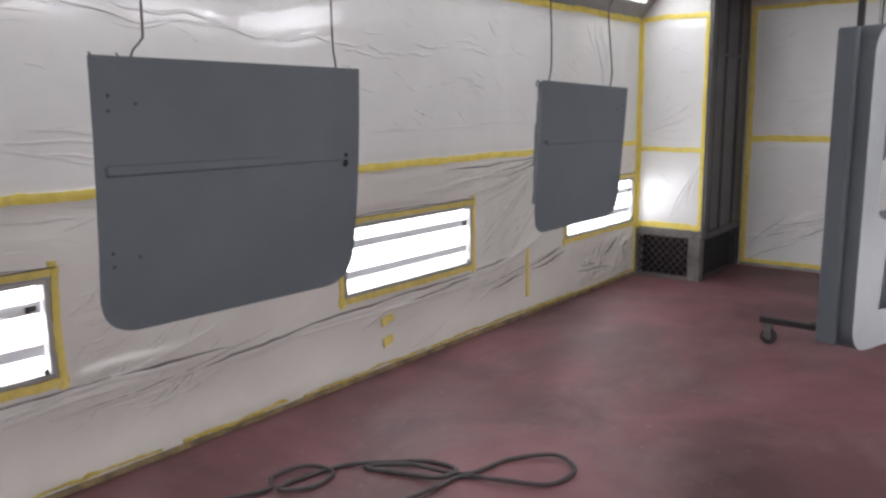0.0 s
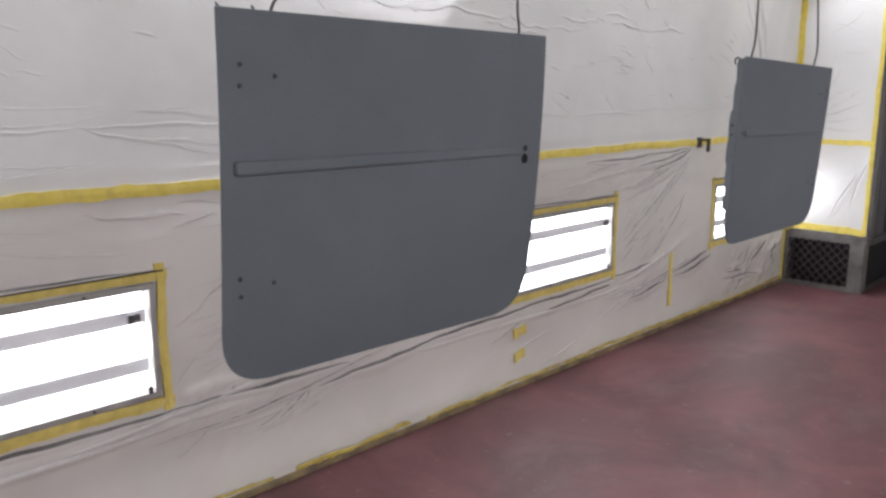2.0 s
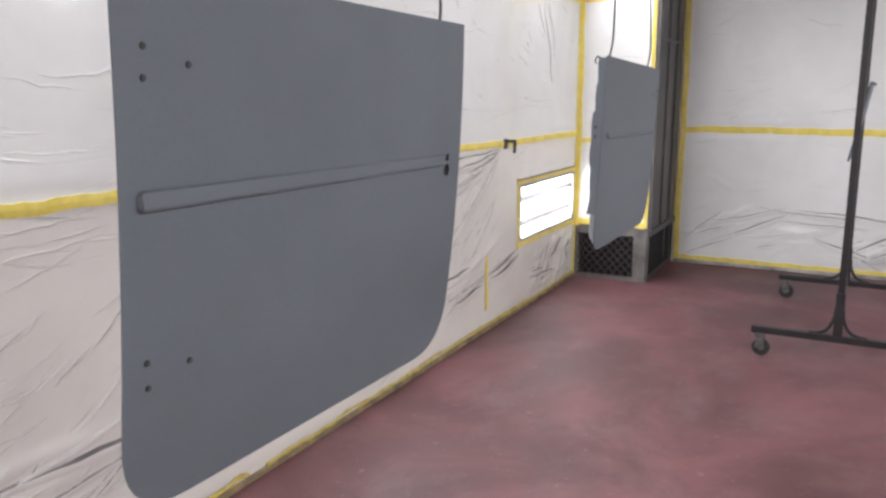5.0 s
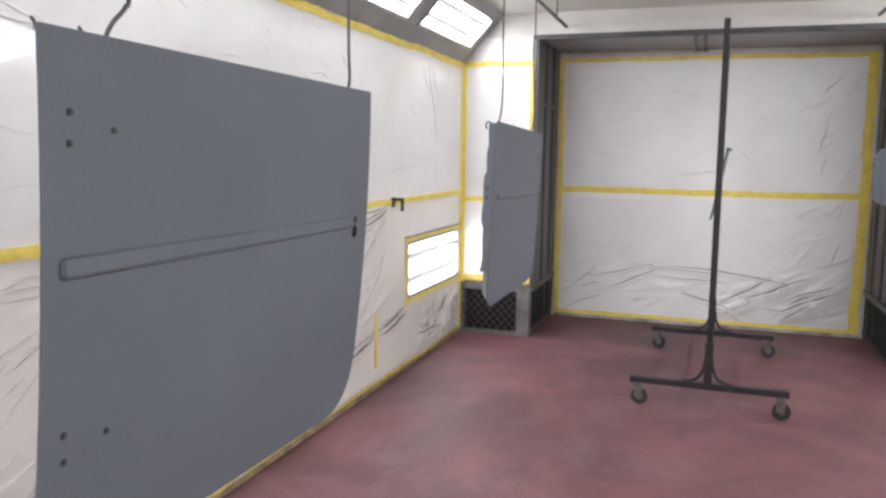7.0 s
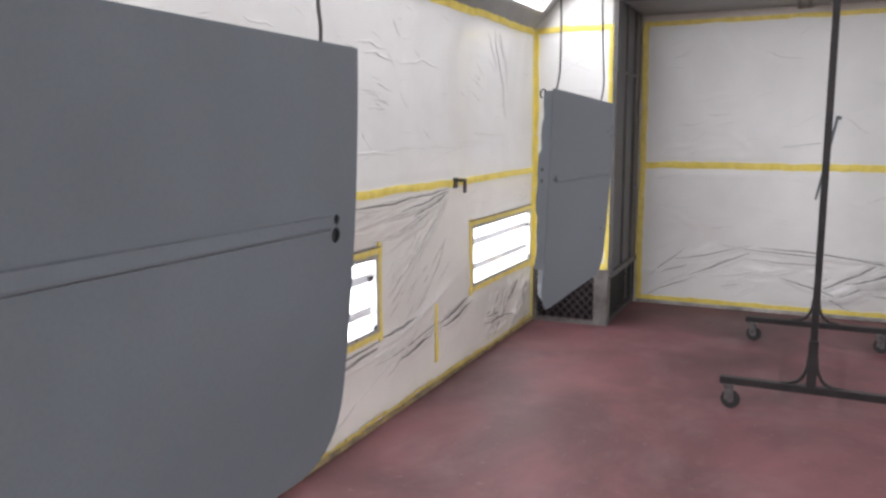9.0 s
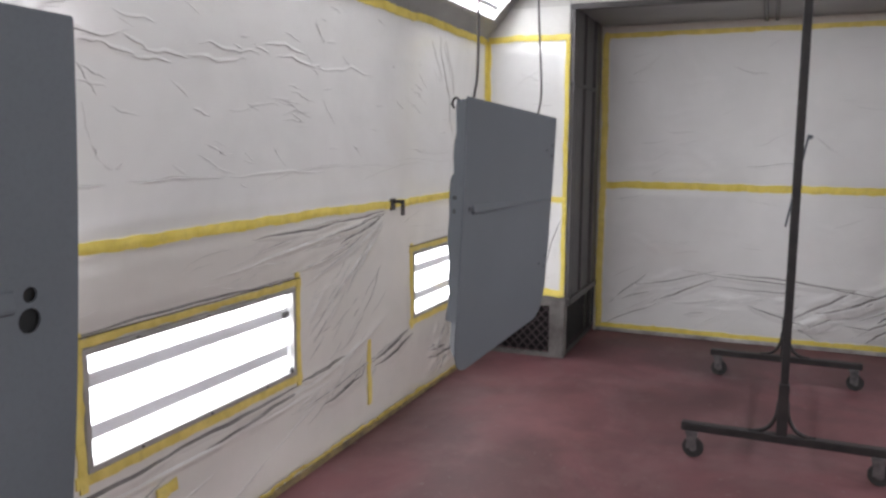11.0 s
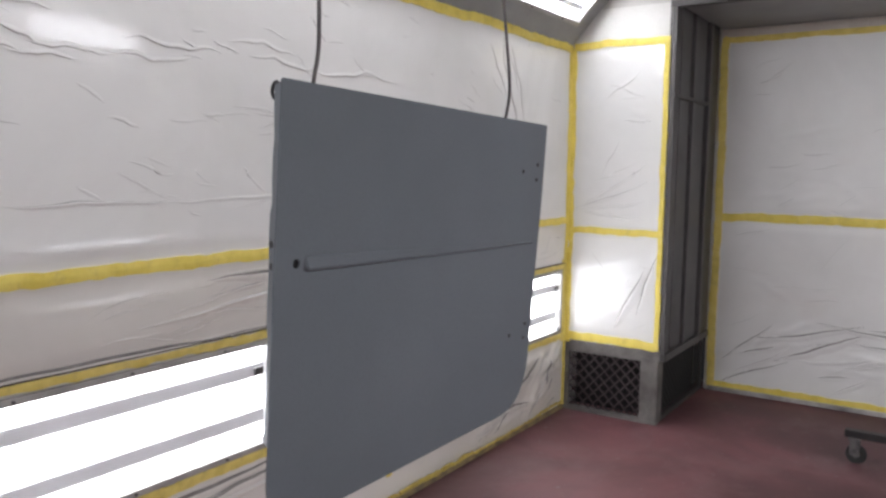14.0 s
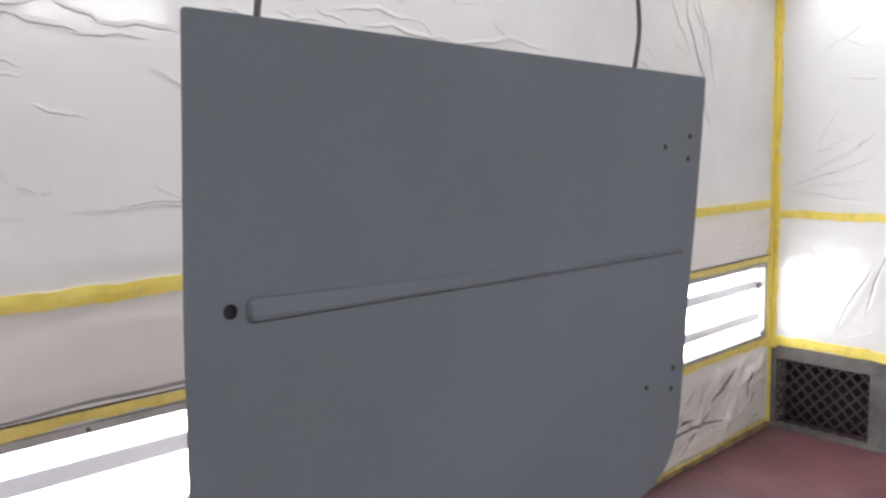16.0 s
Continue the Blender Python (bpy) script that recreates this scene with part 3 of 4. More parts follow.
ENDMID = 1.31
ends = folds_random(rng, 40, (0.9, 3.4), (0.15, 2.5), 5, 25, (0.15, 0.6), SOFT, SOFTRISE)
ends += folds_random(rng, 24, (0.8, 3.4), (0.12, 0.55), 20, 22, (0.2, 0.7), (0.014, 0.022), (0.006, 0.014))
ends += folds_random(rng, 26, (2.3, 3.4), (0.15, 0.5), 24, 14, (0.3, 0.7), (0.016, 0.026), (0.008, 0.016))
ends += folds_random(rng, 20, (3.0, 3.45), (0.6, 2.4), 48, 18, (0.15, 0.5), (0.014, 0.022), (0.006, 0.014))
endsharp = folds_random(rng, 46, (0.9, 3.4), (0.3, 2.5), 5, 22, (0.1, 0.35), (0.002, 0.0035), LOWFOLD)
endsharp += folds_random(rng, 26, (0.8, 3.4), (0.12, 0.5), 20, 20, (0.2, 0.6), (0.003, 0.0055), (0.005, 0.010))
endsharp += folds_random(rng, 26, (3.0, 3.45), (0.4, 2.4), 45, 18, (0.15, 0.45), (0.003, 0.005), (0.004, 0.008))
endsharp += folds_random(rng, 10, (2.3, 3.3), (0.16, 0.45), 24, 8, (0.3, 0.7), (0.008, 0.014), (0.012, 0.02))
endsharp += [fold_from(1.2, 0.30, 1.75, 0.55, 0.008, 0.014, 0.08), fold_from(1.75, 0.60, 3.0, 0.47, 0.008, 0.016, -0.06), fold_from(1.95, 0.33, 2.5, 0.17, 0.008, 0.014, 0.1), fold_from(1.7, 0.47, 2.4, 0.44, 0.006, 0.010)]
endsharp += [fold_from(1.0, 0.42, 1.75, 0.60, 0.006, 0.012, 0.1), fold_from(1.4, 0.58, 2.9, 0.50, 0.006, 0.012, 0.08), fold_from(0.8, 0.25, 1.15, 0.55, 0.005, 0.010), fold_from(1.9, 1.48, 2.3, 1.52, 0.004, 0.006)]
ENDHELD = [(JAMB, 0, JAMB + 0.06, HEAD), (JAMB2 - 0.06, 0, JAMB2, HEAD), (JAMB, 0, JAMB2, 0.06), (JAMB, HEAD - 0.1, JAMB2, HEAD), (JAMB, ENDMID - 0.02, JAMB2, ENDMID + 0.02)]
sheet("plastic_sheet", lambda u, v, o: (u, END - o, v), (JAMB, JAMB2), (0.0, HEAD), 0.015, ends, endsharp, ENDHELD, [], "wrinkled milky plastic film taped over the end doors", DULL_FILM)


def pilaster(flip):
    """The pier beside the end opening: sheet-metal core, film, grille below."""
    fx = (lambda x: x) if not flip else (lambda x: WIDE - x)

    def put(bm):
        return mirrored(bm) if flip else bm

    folds = folds_random(rng, 16, (0.05, 0.62), (0.6, 2.4), 5, 30, (0.1, 0.35), SOFT, SOFTRISE)
    crisp = folds_random(rng, 16, (0.08, 0.6), (0.6, 2.4), 5, 25, (0.1, 0.3), (0.002, 0.0035), LOWFOLD)
    crisp += [fold_from(0.05, 1.38, 0.55, 1.38 + 0.06 * k, 0.003, 0.006, 0.1) for k in range(-1, 7, 2)]
    crisp += [fold_from(0.55, 1.0, 0.35, 0.6, 0.008, 0.010), fold_from(0.62, 1.1, 0.5, 0.7, 0.008, 0.008)]
    held = [(0, 0.42, 0.03, TOP), (0.63, 0.42, 0.66, TOP), (0, 0.42, 0.66, 0.52), (0, TOP - 0.05, 0.66, TOP), (0, 1.22, 0.66, 1.26)]
    sheet("plastic_sheet", lambda u, v, o: (fx(u), PIL - o, v), (0.0, 0.66), (0.42, TOP), 0.0125 if not flip else 0.03, folds, crisp, held, [], "wrinkled milky plastic film taped over the end pier")
    where = "" if not flip else "_east"
    core = boxes(((0.0, PIL + 0.002, 0.42), (JAMB - 0.035, END + 0.2, HEAD)), ((0.0, PIL + 0.3, 0.0), (0.575, END + 0.2, 0.42)))
    structure("wall_pier" + where, put(core), WALL, "white pier beside the end opening", "wall")
    # jamb: upright steel members along the side of the opening
    jamb = thing("steel_jamb", "dusty dark steel jamb of stacked upright channels", "door jamb", "jambs of the end opening", at=(fx(JAMB), PIL, 0))
    off = Vector((-fx(JAMB), -PIL, 0))
    # the HOLE strips are no channels: they blacken the gaps as shade would
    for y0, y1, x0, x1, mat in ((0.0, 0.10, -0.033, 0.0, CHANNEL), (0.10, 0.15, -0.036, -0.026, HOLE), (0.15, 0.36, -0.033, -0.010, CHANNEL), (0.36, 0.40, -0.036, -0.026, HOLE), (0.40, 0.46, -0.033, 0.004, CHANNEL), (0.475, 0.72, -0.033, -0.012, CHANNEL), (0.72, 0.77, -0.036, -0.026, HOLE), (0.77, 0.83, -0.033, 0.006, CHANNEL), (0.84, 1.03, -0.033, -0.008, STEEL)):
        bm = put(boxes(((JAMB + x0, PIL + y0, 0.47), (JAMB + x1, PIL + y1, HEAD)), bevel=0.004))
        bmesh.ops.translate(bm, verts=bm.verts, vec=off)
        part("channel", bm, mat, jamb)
    for z0, z1, y1, out in ((0.42, 0.47, 1.0, 0.012), (2.10, 2.125, 0.75, 0.008)):
        bm = put(boxes(((JAMB - 0.033, PIL - 0.004, z0), (JAMB + out, PIL + y1, z1)), bevel=0.003))
        bmesh.ops.translate(bm, verts=bm.verts, vec=off)
        part("rail", bm, STEEL, jamb)
    # exhaust box with perforated grilles in front and at its side
    box = thing("exhaust_box", "grey steel exhaust box with dark perforated grille at the pier", "exhaust grille", "exhaust boxes", at=(fx(0.35), PIL, 0))
    off = Vector((-fx(0.35), -PIL, 0))

    def own(name, bm, mat, label=""):
        bm = put(bm)
        bmesh.ops.translate(bm, verts=bm.verts, vec=off)
        return part(name, bm, mat, box, label)

    own("frame", boxes(((0.0, PIL - 0.006, 0.0), (0.655, PIL + 0.02, 0.028)), ((0.0, PIL - 0.006, 0.405), (0.672, PIL + 0.02, 0.485)), ((0.0, PIL - 0.006, 0.028), (0.04, PIL + 0.02, 0.405)), bevel=0.002), BOXSTEEL)
    own("corner_post", boxes(((0.548, PIL - 0.012, 0.0), (0.66, PIL + 0.02, 0.43)), ((0.63, PIL - 0.01, 0.0), (0.665, PIL + 0.09, 0.43)), bevel=0.003), BOXSTEEL)
    own("foot", boxes(((0.0, PIL - 0.03, 0.0), (0.67, PIL - 0.006, 0.012)), bevel=0.003), BOXSTEEL)
    own("side_frame", boxes(((0.640, PIL + 0.09, 0.0), (0.662, END, 0.03)), ((0.640, PIL + 0.09, 0.39), (0.672, END, 0.42)), ((0.640, END - 0.06, 0.03), (0.662, END, 0.39)), bevel=0.002), STEEL)
    # black plates paint the darkness inside the box, behind the grilles
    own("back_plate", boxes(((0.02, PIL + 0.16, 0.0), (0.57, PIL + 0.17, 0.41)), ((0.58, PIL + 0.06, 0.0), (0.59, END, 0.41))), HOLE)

    def lattice(u0, u1, v0, v1, pitch, place):
        """A punched plate: a staggered grid of diamond holes with flat webs between them."""
        bm = bmesh.new()
        web = 0.0125
        def bar(a, b):
            a, b = Vector(a), Vector(b)
            n = Vector((-(b - a).y, (b - a).x)).normalized() * web / 2
            q = [a - n, b - n, b + n, a + n]
            front = [bm.verts.new(place(p.x, p.y, 0.0)) for p in q]
            back = [bm.verts.new(place(p.x, p.y, 0.004)) for p in q]
            bm.faces.new(front)
            bm.faces.new(back[::-1])
            for i in range(4):
                bm.faces.new((front[i], back[i], back[(i + 1) % 4], front[(i + 1) % 4]))
        n_u, n_v = round((u1 - u0) / pitch), round((v1 - v0) / pitch)
        du, dv = (u1 - u0) / n_u, (v1 - v0) / n_v
        for i in range(n_u):
            for j in range(n_v):
                a, b = u0 + i * du, v0 + j * dv
                bar((a, b), (a + du, b + dv))
                bar((a + du, b), (a, b + dv))
        bmesh.ops.recalc_face_normals(bm, faces=bm.faces)
        return bm

    own("grille", lattice(0.035, 0.553, 0.022, 0.41, 0.074, lambda u, v, d: (u, PIL + 0.008 + d, v)), GRILLE, "dark punched grille")
    own("side_grille", lattice(PIL + 0.09, END - 0.06, 0.03, 0.39, 0.06, lambda u, v, d: (0.652 - d, u, v)), RUBBER, "black punched grille")


pilaster(False)
pilaster(True)

# head of the end opening
head = thing("steel_lintel", "dusty grey steel lintel over the end opening", "lintel", at=(2.13, PIL, HEAD))
for lo, hi, mat in (((JAMB - 0.035, PIL - 0.006, HEAD - 0.03), (JAMB2 + 0.035, PIL + 0.06, HEAD + 0.012), STEEL), ((JAMB, PIL + 0.06, HEAD - 0.012), (JAMB2, END - 0.002, HEAD + 0.0), COVE),
                    ((1.98, PIL + 0.05, HEAD - 0.035), (2.01, END - 0.01, HEAD - 0.012), STEEL), ((2.06, PIL + 0.05, HEAD - 0.035), (2.09, END - 0.01, HEAD - 0.012), STEEL)):
    part("lintel_plate", boxes((Vector(lo) - Vector((2.13, PIL, HEAD)), Vector(hi) - Vector((2.13, PIL, HEAD))), bevel=0.002), mat, head)

structure("trim_head", boxes(((JAMB + 0.004, END - 0.012, HEAD - 0.072), (JAMB2 - 0.004, END - 0.002, HEAD - 0.014)), bevel=0.002), BEIGE, "beige painted strip over the end film", "trim")
for x in (0.655, WIDE - 0.655):
    structure("trim_seam" if x < 2 else "trim_seam_east", boxes(((x - 0.003, PIL - 0.001, TOP + 0.01), (x + 0.003, PIL + 0.004, CEILING - 0.001))), STEEL, "thin dark joint in the wall over the pier", "joint")

# hanging rails under the ceiling
for x in (0.93, 3.33):
    rail = part("ceiling_rail", rod((0, 0, 0), (0, PIL - 0.03 - BACK, 0), 0.014, 8), DARKSTEEL)
    rail.location = (x, BACK, CEILING - 0.13)
    tagged(rail, "thin dark steel hanging rail under the ceiling", "rail", "ceiling rails")
    for y in (0.5, 3.5, 6.5, 9.6):
        part("hanger", rod((0, y, 0), (0, y, 0.13), 0.006, 6), DARKSTEEL, rail)


# ---------------------------------------------------------------- tape
def tape(place, a, b, width, seed, label="strip of yellow masking tape holding the film", rag=0.004, out=0.008, mat=None):
    """A slightly wavy strip of tape from a to b on a sheet; place(u, v, out)."""
    a, b = Vector(a), Vector(b)
    n = max(2, int((b - a).length / 0.035))
    across = Vector((-(b - a).y, (b - a).x)).normalized()
    r = random.Random(seed)
    bm = bmesh.new()
    rows, drift = [], 0.0
    for i in range(n + 1):
        drift = drift * 0.85 + r.gauss(0, rag * 0.5)
        c = a.lerp(b, i / n) + across * drift
        w0, w1 = width / 2 + r.gauss(0, rag * 0.5), width / 2 + r.gauss(0, rag * 0.5)
        lift = out + abs(r.gauss(0, 0.0012))
        q = [c - across * w0, c + across * w1]
        rows.append([bm.verts.new(place(p.x, p.y, o)) for p, o in ((q[0], out - 0.006), (q[0], lift), (c, lift + 0.0015), (q[1], lift), (q[1], out - 0.006))])
    for one, two in zip(rows, rows[1:]):
        for k in range(4):
            bm.faces.new((one[k], one[k + 1], two[k + 1], two[k]))
    bm.faces.new(rows[0])
    bm.faces.new(rows[-1][::-1])
    bmesh.ops.recalc_face_normals(bm, faces=bm.faces)
    mid = sum((v.co for v in bm.verts), Vector()) / len(bm.verts)
    bmesh.ops.translate(bm, verts=bm.verts, vec=-mid)
    ob = part("masking_tape", bm, mat or TAPE)
    ob.location = mid
    return tagged(ob, label, "tape", "yellow masking tape")


def west(u, v, o):
    return Vector((o, u, v))


def east(u, v, o):
    return Vector((WIDE - o, u, v))


def north(u, v, o):
    return Vector((u, END - o, v))


def pier(u, v, o):
    return Vector((u, PIL - o, v))


def pier_east(u, v, o):
    return Vector((WIDE - u, PIL - o, v))


for side in (west, east):
    tape(side, (BACK, MID), (PIL - 0.04, MID), 0.044, 1, "long yellow masking tape along the film's seam", 0.0035)
    tape(side, (BACK, TOP - 0.025), (PIL - 0.04, TOP - 0.025), 0.05, 2, "yellow masking tape along the top of the film")
    tape(side, (PIL - 0.020, 0.02), (PIL - 0.020, TOP), 0.036, 3, "upright yellow masking tape in the corner", 0.005)
    for k, (a, b) in enumerate(LAMPS):
        tape(side, (a - 0.01, HIGH - 0.018), (b + 0.012, HIGH - 0.018), 0.034, 10 + k, "yellow masking tape round a wall light", 0.004, mat=OLD_TAPE)
        tape(side, (a - 0.012, LOW + 0.018), (b + 0.01, LOW + 0.018), 0.040, 20 + k, "yellow masking tape round a wall light", 0.003, mat=OLD_TAPE)
        tape(side, (a + 0.018, LOW - 0.02), (a + 0.018, HIGH + 0.02), 0.034, 30 + k, "yellow masking tape round a wall light", 0.004, 0.0095, mat=OLD_TAPE)
        tape(side, (b - 0.016, LOW - 0.02), (b - 0.016, HIGH + 0.03), 0.034, 40 + k, "yellow masking tape round a wall light", 0.004, 0.0095, mat=OLD_TAPE)
tape(west, (5.875, 0.16), (5.875, 0.545), 0.04, 50, "short upright patch of yellow masking tape", 0.005, 0.016, OLD_TAPE)
tape(west, (4.17, 0.325), (4.28, 0.335), 0.05, 51, "small ragged patch of yellow masking tape", 0.008, 0.016, OLD_TAPE)
tape(west, (4.185, 0.18), (4.27, 0.195), 0.055, 52, "small ragged patch of yellow masking tape", 0.010, 0.016, OLD_TAPE)
for u0, u1, v in ((JAMB + 0.02, JAMB2 - 0.02, 0.045), (JAMB + 0.02, JAMB2 - 0.02, ENDMID), (JAMB + 0.02, JAMB2 - 0.02, HEAD - 0.09)):
    tape(north, (u0, v), (u1, v), 0.06 if v < 2 else 0.045, 60 + int(v * 10), "yellow masking tape across the end film", 0.004, mat=TAPE if v < 2 else OLD_TAPE)
tape(north, (JAMB + 0.033, 0.02), (JAMB + 0.033, HEAD - 0.06), 0.055, 70, "upright yellow masking tape at the end film's edge", 0.004, 0.0095, OLD_TAPE)
tape(north, (JAMB2 - 0.06, 0.02), (JAMB2 - 0.06, HEAD - 0.06), 0.085, 71, "upright yellow masking tape at the end film's edge", 0.008, 0.0095)
for k, side in enumerate((pier, pier_east)):
    tape(side, (0.021, 0.47), (0.021, TOP - 0.02), 0.034, 80 + k, "upright yellow masking tape on the end pier", 0.005)
    tape(side, (0.645, 0.50), (0.645, TOP), 0.032, 82 + k, "upright yellow masking tape on the end pier", 0.003)
    tape(side, (0.02, 0.515), (0.66, 0.515), 0.055, 84 + k, "yellow masking tape across the end pier", 0.004, 0.0095)
    tape(side, (0.02, 1.24), (0.66, 1.24), 0.042, 86 + k, "yellow masking tape across the end pier", 0.004, 0.0095)
    tape(side, (0.02, TOP - 0.012), (0.66, TOP - 0.012), 0.045, 88 + k, "yellow masking tape across the end pier", 0.004, 0.0095)

# foot of the walls: dirty skirting with ragged tape on it
structure("baseboard", boxes(((0.002, BACK, 0.001), (0.02, PIL - 0.03, 0.03)), bevel=0.004), DIRT, "dirty strip along the foot of the long wall", "baseboard")
structure("baseboard_north", boxes(((JAMB + 0.01, END - 0.02, 0.001), (JAMB2 - 0.01, END - 0.006, 0.036)), bevel=0.004), FLOORSTRIP, "soiled whitish strip along the foot of the end film", "baseboard")
spot = random.Random(9)
y = BACK
while y < PIL - 0.1:
    run = spot.uniform(0.5, 1.3)
    tape(lambda u, v, o: Vector((0.006 + o * 1.4, u, v)), (y, 0.048 + spot.gauss(0, 0.004)), (min(y + run, PIL - 0.05), 0.048 + spot.gauss(0, 0.004)), 0.009 + spot.uniform(0, 0.010), int(y * 50) + 400,
         "ragged dirty masking tape along the foot of the wall", 0.006, 0.014, DIRTY_TAPE)
    y += run + spot.choice((0.01, 0.05, 0.12, 0.3))


# ---------------------------------------------------------------- hanging doors
def outline(points):
    """A closed outline from (u, v, radius) corners, rounded."""
    out = []
    n = len(points)
    for i in range(n):
        p = Vector(points[i][:2])
        a, b = (Vector(points[i - 1][:2]) - p).normalized(), (Vector(points[(i + 1) % n][:2]) - p).normalized()
        r = points[i][2]
        if r < 0.002:
            out.append(p)
            continue
        steps = 3 if r < 0.02 else 9
        s, e = p + a * r, p + b * r
        for k in range(steps + 1):
            t = k / steps
            out.append((1 - t) ** 2 * s + 2 * t * (1 - t) * p + t * t * e)
    return out


def plate(loop, holes, back, thick, bands=0):
    """A flat plate with its outline and round or shaped holes; u along y, v up, thickness towards -x; bands: level cuts that let it bend."""
    bm = bmesh.new()
    edges = []
    for ring in [loop, *holes]:
        vs = [bm.verts.new((back + thick, p[0], p[1])) for p in ring]
        edges += [bm.edges.new((a, b)) for a, b in zip(vs, vs[1:] + vs[:1])]
    bmesh.ops.triangle_fill(bm, use_beauty=True, edges=edges)
    low, high = min(p[1] for p in loop), max(p[1] for p in loop)
    for k in range(1, bands):
        bmesh.ops.bisect_plane(bm, geom=[*bm.verts, *bm.edges, *bm.faces], dist=1e-5, plane_co=(0, 0, low + (high - low) * k / bands), plane_no=(0, 0, 1))
    got = bmesh.ops.extrude_face_region(bm, geom=list(bm.faces))
    bmesh.ops.translate(bm, verts=[g for g in got["geom"] if isinstance(g, bmesh.types.BMVert)], vec=(-thick, 0, 0))
    bmesh.ops.recalc_face_normals(bm, faces=bm.faces)
    return bm


def ring_at(u, v, r, n=14, tall=1.0):
    return [(u + r * math.cos(2 * math.pi * k / n), v + r * tall * math.sin(2 * math.pi * k / n)) for k in range(n)]


def rim(loop, depth, thick, slant=1.2):
    """The folded edge of a door: a band inside the outline, reaching back and leaning inwards."""
    bm = bmesh.new()
    n = len(loop)
    mid = sum((Vector(p) for p in loop), Vector((0, 0))) / n
    rows = []
    for p in loop:
        p = Vector(p)
        way = (mid - p).normalized()
        q, r, t = p + way * abs(depth) * slant, p + way * (abs(depth) * slant + thick), p + way * thick
        rows.append([bm.verts.new((x, w[0], w[1])) for x, w in ((-0.001, p), (-depth, q), (-depth, r), (-0.001, t))])
    for one, two in zip(rows, rows[1:] + rows[:1]):
        for k in range(4):
            bm.faces.new((one[k], one[(k + 1) % 4], two[(k + 1) % 4], two[k]))
    bmesh.ops.recalc_face_normals(bm, faces=bm.faces)
    return bm


def bead(u0, u1, v0, v1, tall, thin, proud):
    """A pressed bead along the door skin, rounded at its start; thin: how much of its upper side runs out towards its end."""
    bm = bmesh.new()
    rows = []
    n = 30
    for i in range(n + 1):
        t = (i - 2) / (n - 2) if i > 1 else (-0.011, -0.006)[i]
        end = (0.62, 0.9)[i] if i < 2 else 1.0
        u, v = u0 + (u1 - u0) * t, v0 + (v1 - v0) * t
        size = (1 - thin * max(0.0, t)) * end
        lift = proud * (0.45 if i == 0 else 1.0) * (1 - 0.45 * max(0.0, t))
        low = -tall * (1 - 0.25 * thin * t) / 2 * end
        top = low + tall * size
        crest = lift * (0.34 + 0.46 * (1 - thin)) * (1 - 0.9 * thin * max(0.0, t))
        rows.append([bm.verts.new((x, u, v + d)) for d, x in ((low - 0.0055, -0.001), (low, lift * 0.92), (low + 0.004 * size, lift), (low + 0.5 * tall * size, 0.5 * (lift + crest)), (top - 0.002, crest), (top + 0.002, -0.001))])
    for one, two in zip(rows, rows[1:]):
        for k in range(5):
            bm.faces.new((one[k], one[k + 1], two[k + 1], two[k]))
    bm.faces.new(rows[0])
    bm.faces.new(rows[-1][::-1])
    bmesh.ops.recalc_face_normals(bm, faces=bm.faces)
    return bm


def bowed(door, bow):
    """Bend the parts of a door back towards its lower edge."""
    for ob in door.children:
        for v in ob.data.vertices:
            v.co.x -= bow * (0.7 - v.co.z) ** 2
        if ob.name.startswith(("skin", "inner_panel")):
            ob.data.polygons.foreach_set("use_smooth", [True] * len(ob.data.polygons))
            ob.data.set_sharp_from_angle(angle=math.radians(30))
        ob.data.update()


def hanging_door(place, corners, bow, bead_line, holes, screws, label):
    """A grey-primed half door, bowed back below its top edge. Its own axes: y along it, z up, x out of its face."""
    door = thing("vehicle_door", label, "door", "doors hung up for painting", at=place)
    loop = outline(corners)
    part("skin", plate(loop, [ring_at(*h) for h in holes], -0.0015, 0.003, 14), PRIMER, door)
    inner = [((p[0] - 0.45) * 0.985 + 0.45, (p[1] - 0.34) * 0.985 + 0.34) for p in loop]
    part("folded_edge", rim(inner, 0.03, 0.012), PRIMER, door)
    cut = outline([(0.16, 0.60, 0.05), (0.16, 0.14, 0.08), (0.74, 0.14, 0.08), (0.74, 0.60, 0.05)])
    part("inner_panel", plate([((p[0] - 0.45) * 0.88 + 0.45, (p[1] - 0.34) * 0.86 + 0.34) for p in loop], [cut], -0.034, 0.003, 14), PRIMER_DARK, door)
    part("bead", bead(*bead_line, 0.0105), PRIMER, door, smooth=False)
    # a black disc close behind each hole gives its shade
    for u, v, r in holes:
        part("hole_cup", add_rod(bmesh.new(), (-0.010, u, v), (-0.004, u, v), r * 1.4, 12), HOLE, door, "black disc for the shade in the lock hole")
    for u, v, r in screws:
        bm = add_rod(bmesh.new(), (0.0, u, v), (0.004, u, v), r, 10, r * 0.7)
        part("screw", bm, RUBBER, door, "small dark screw")
    bowed(door, bow)
    return door


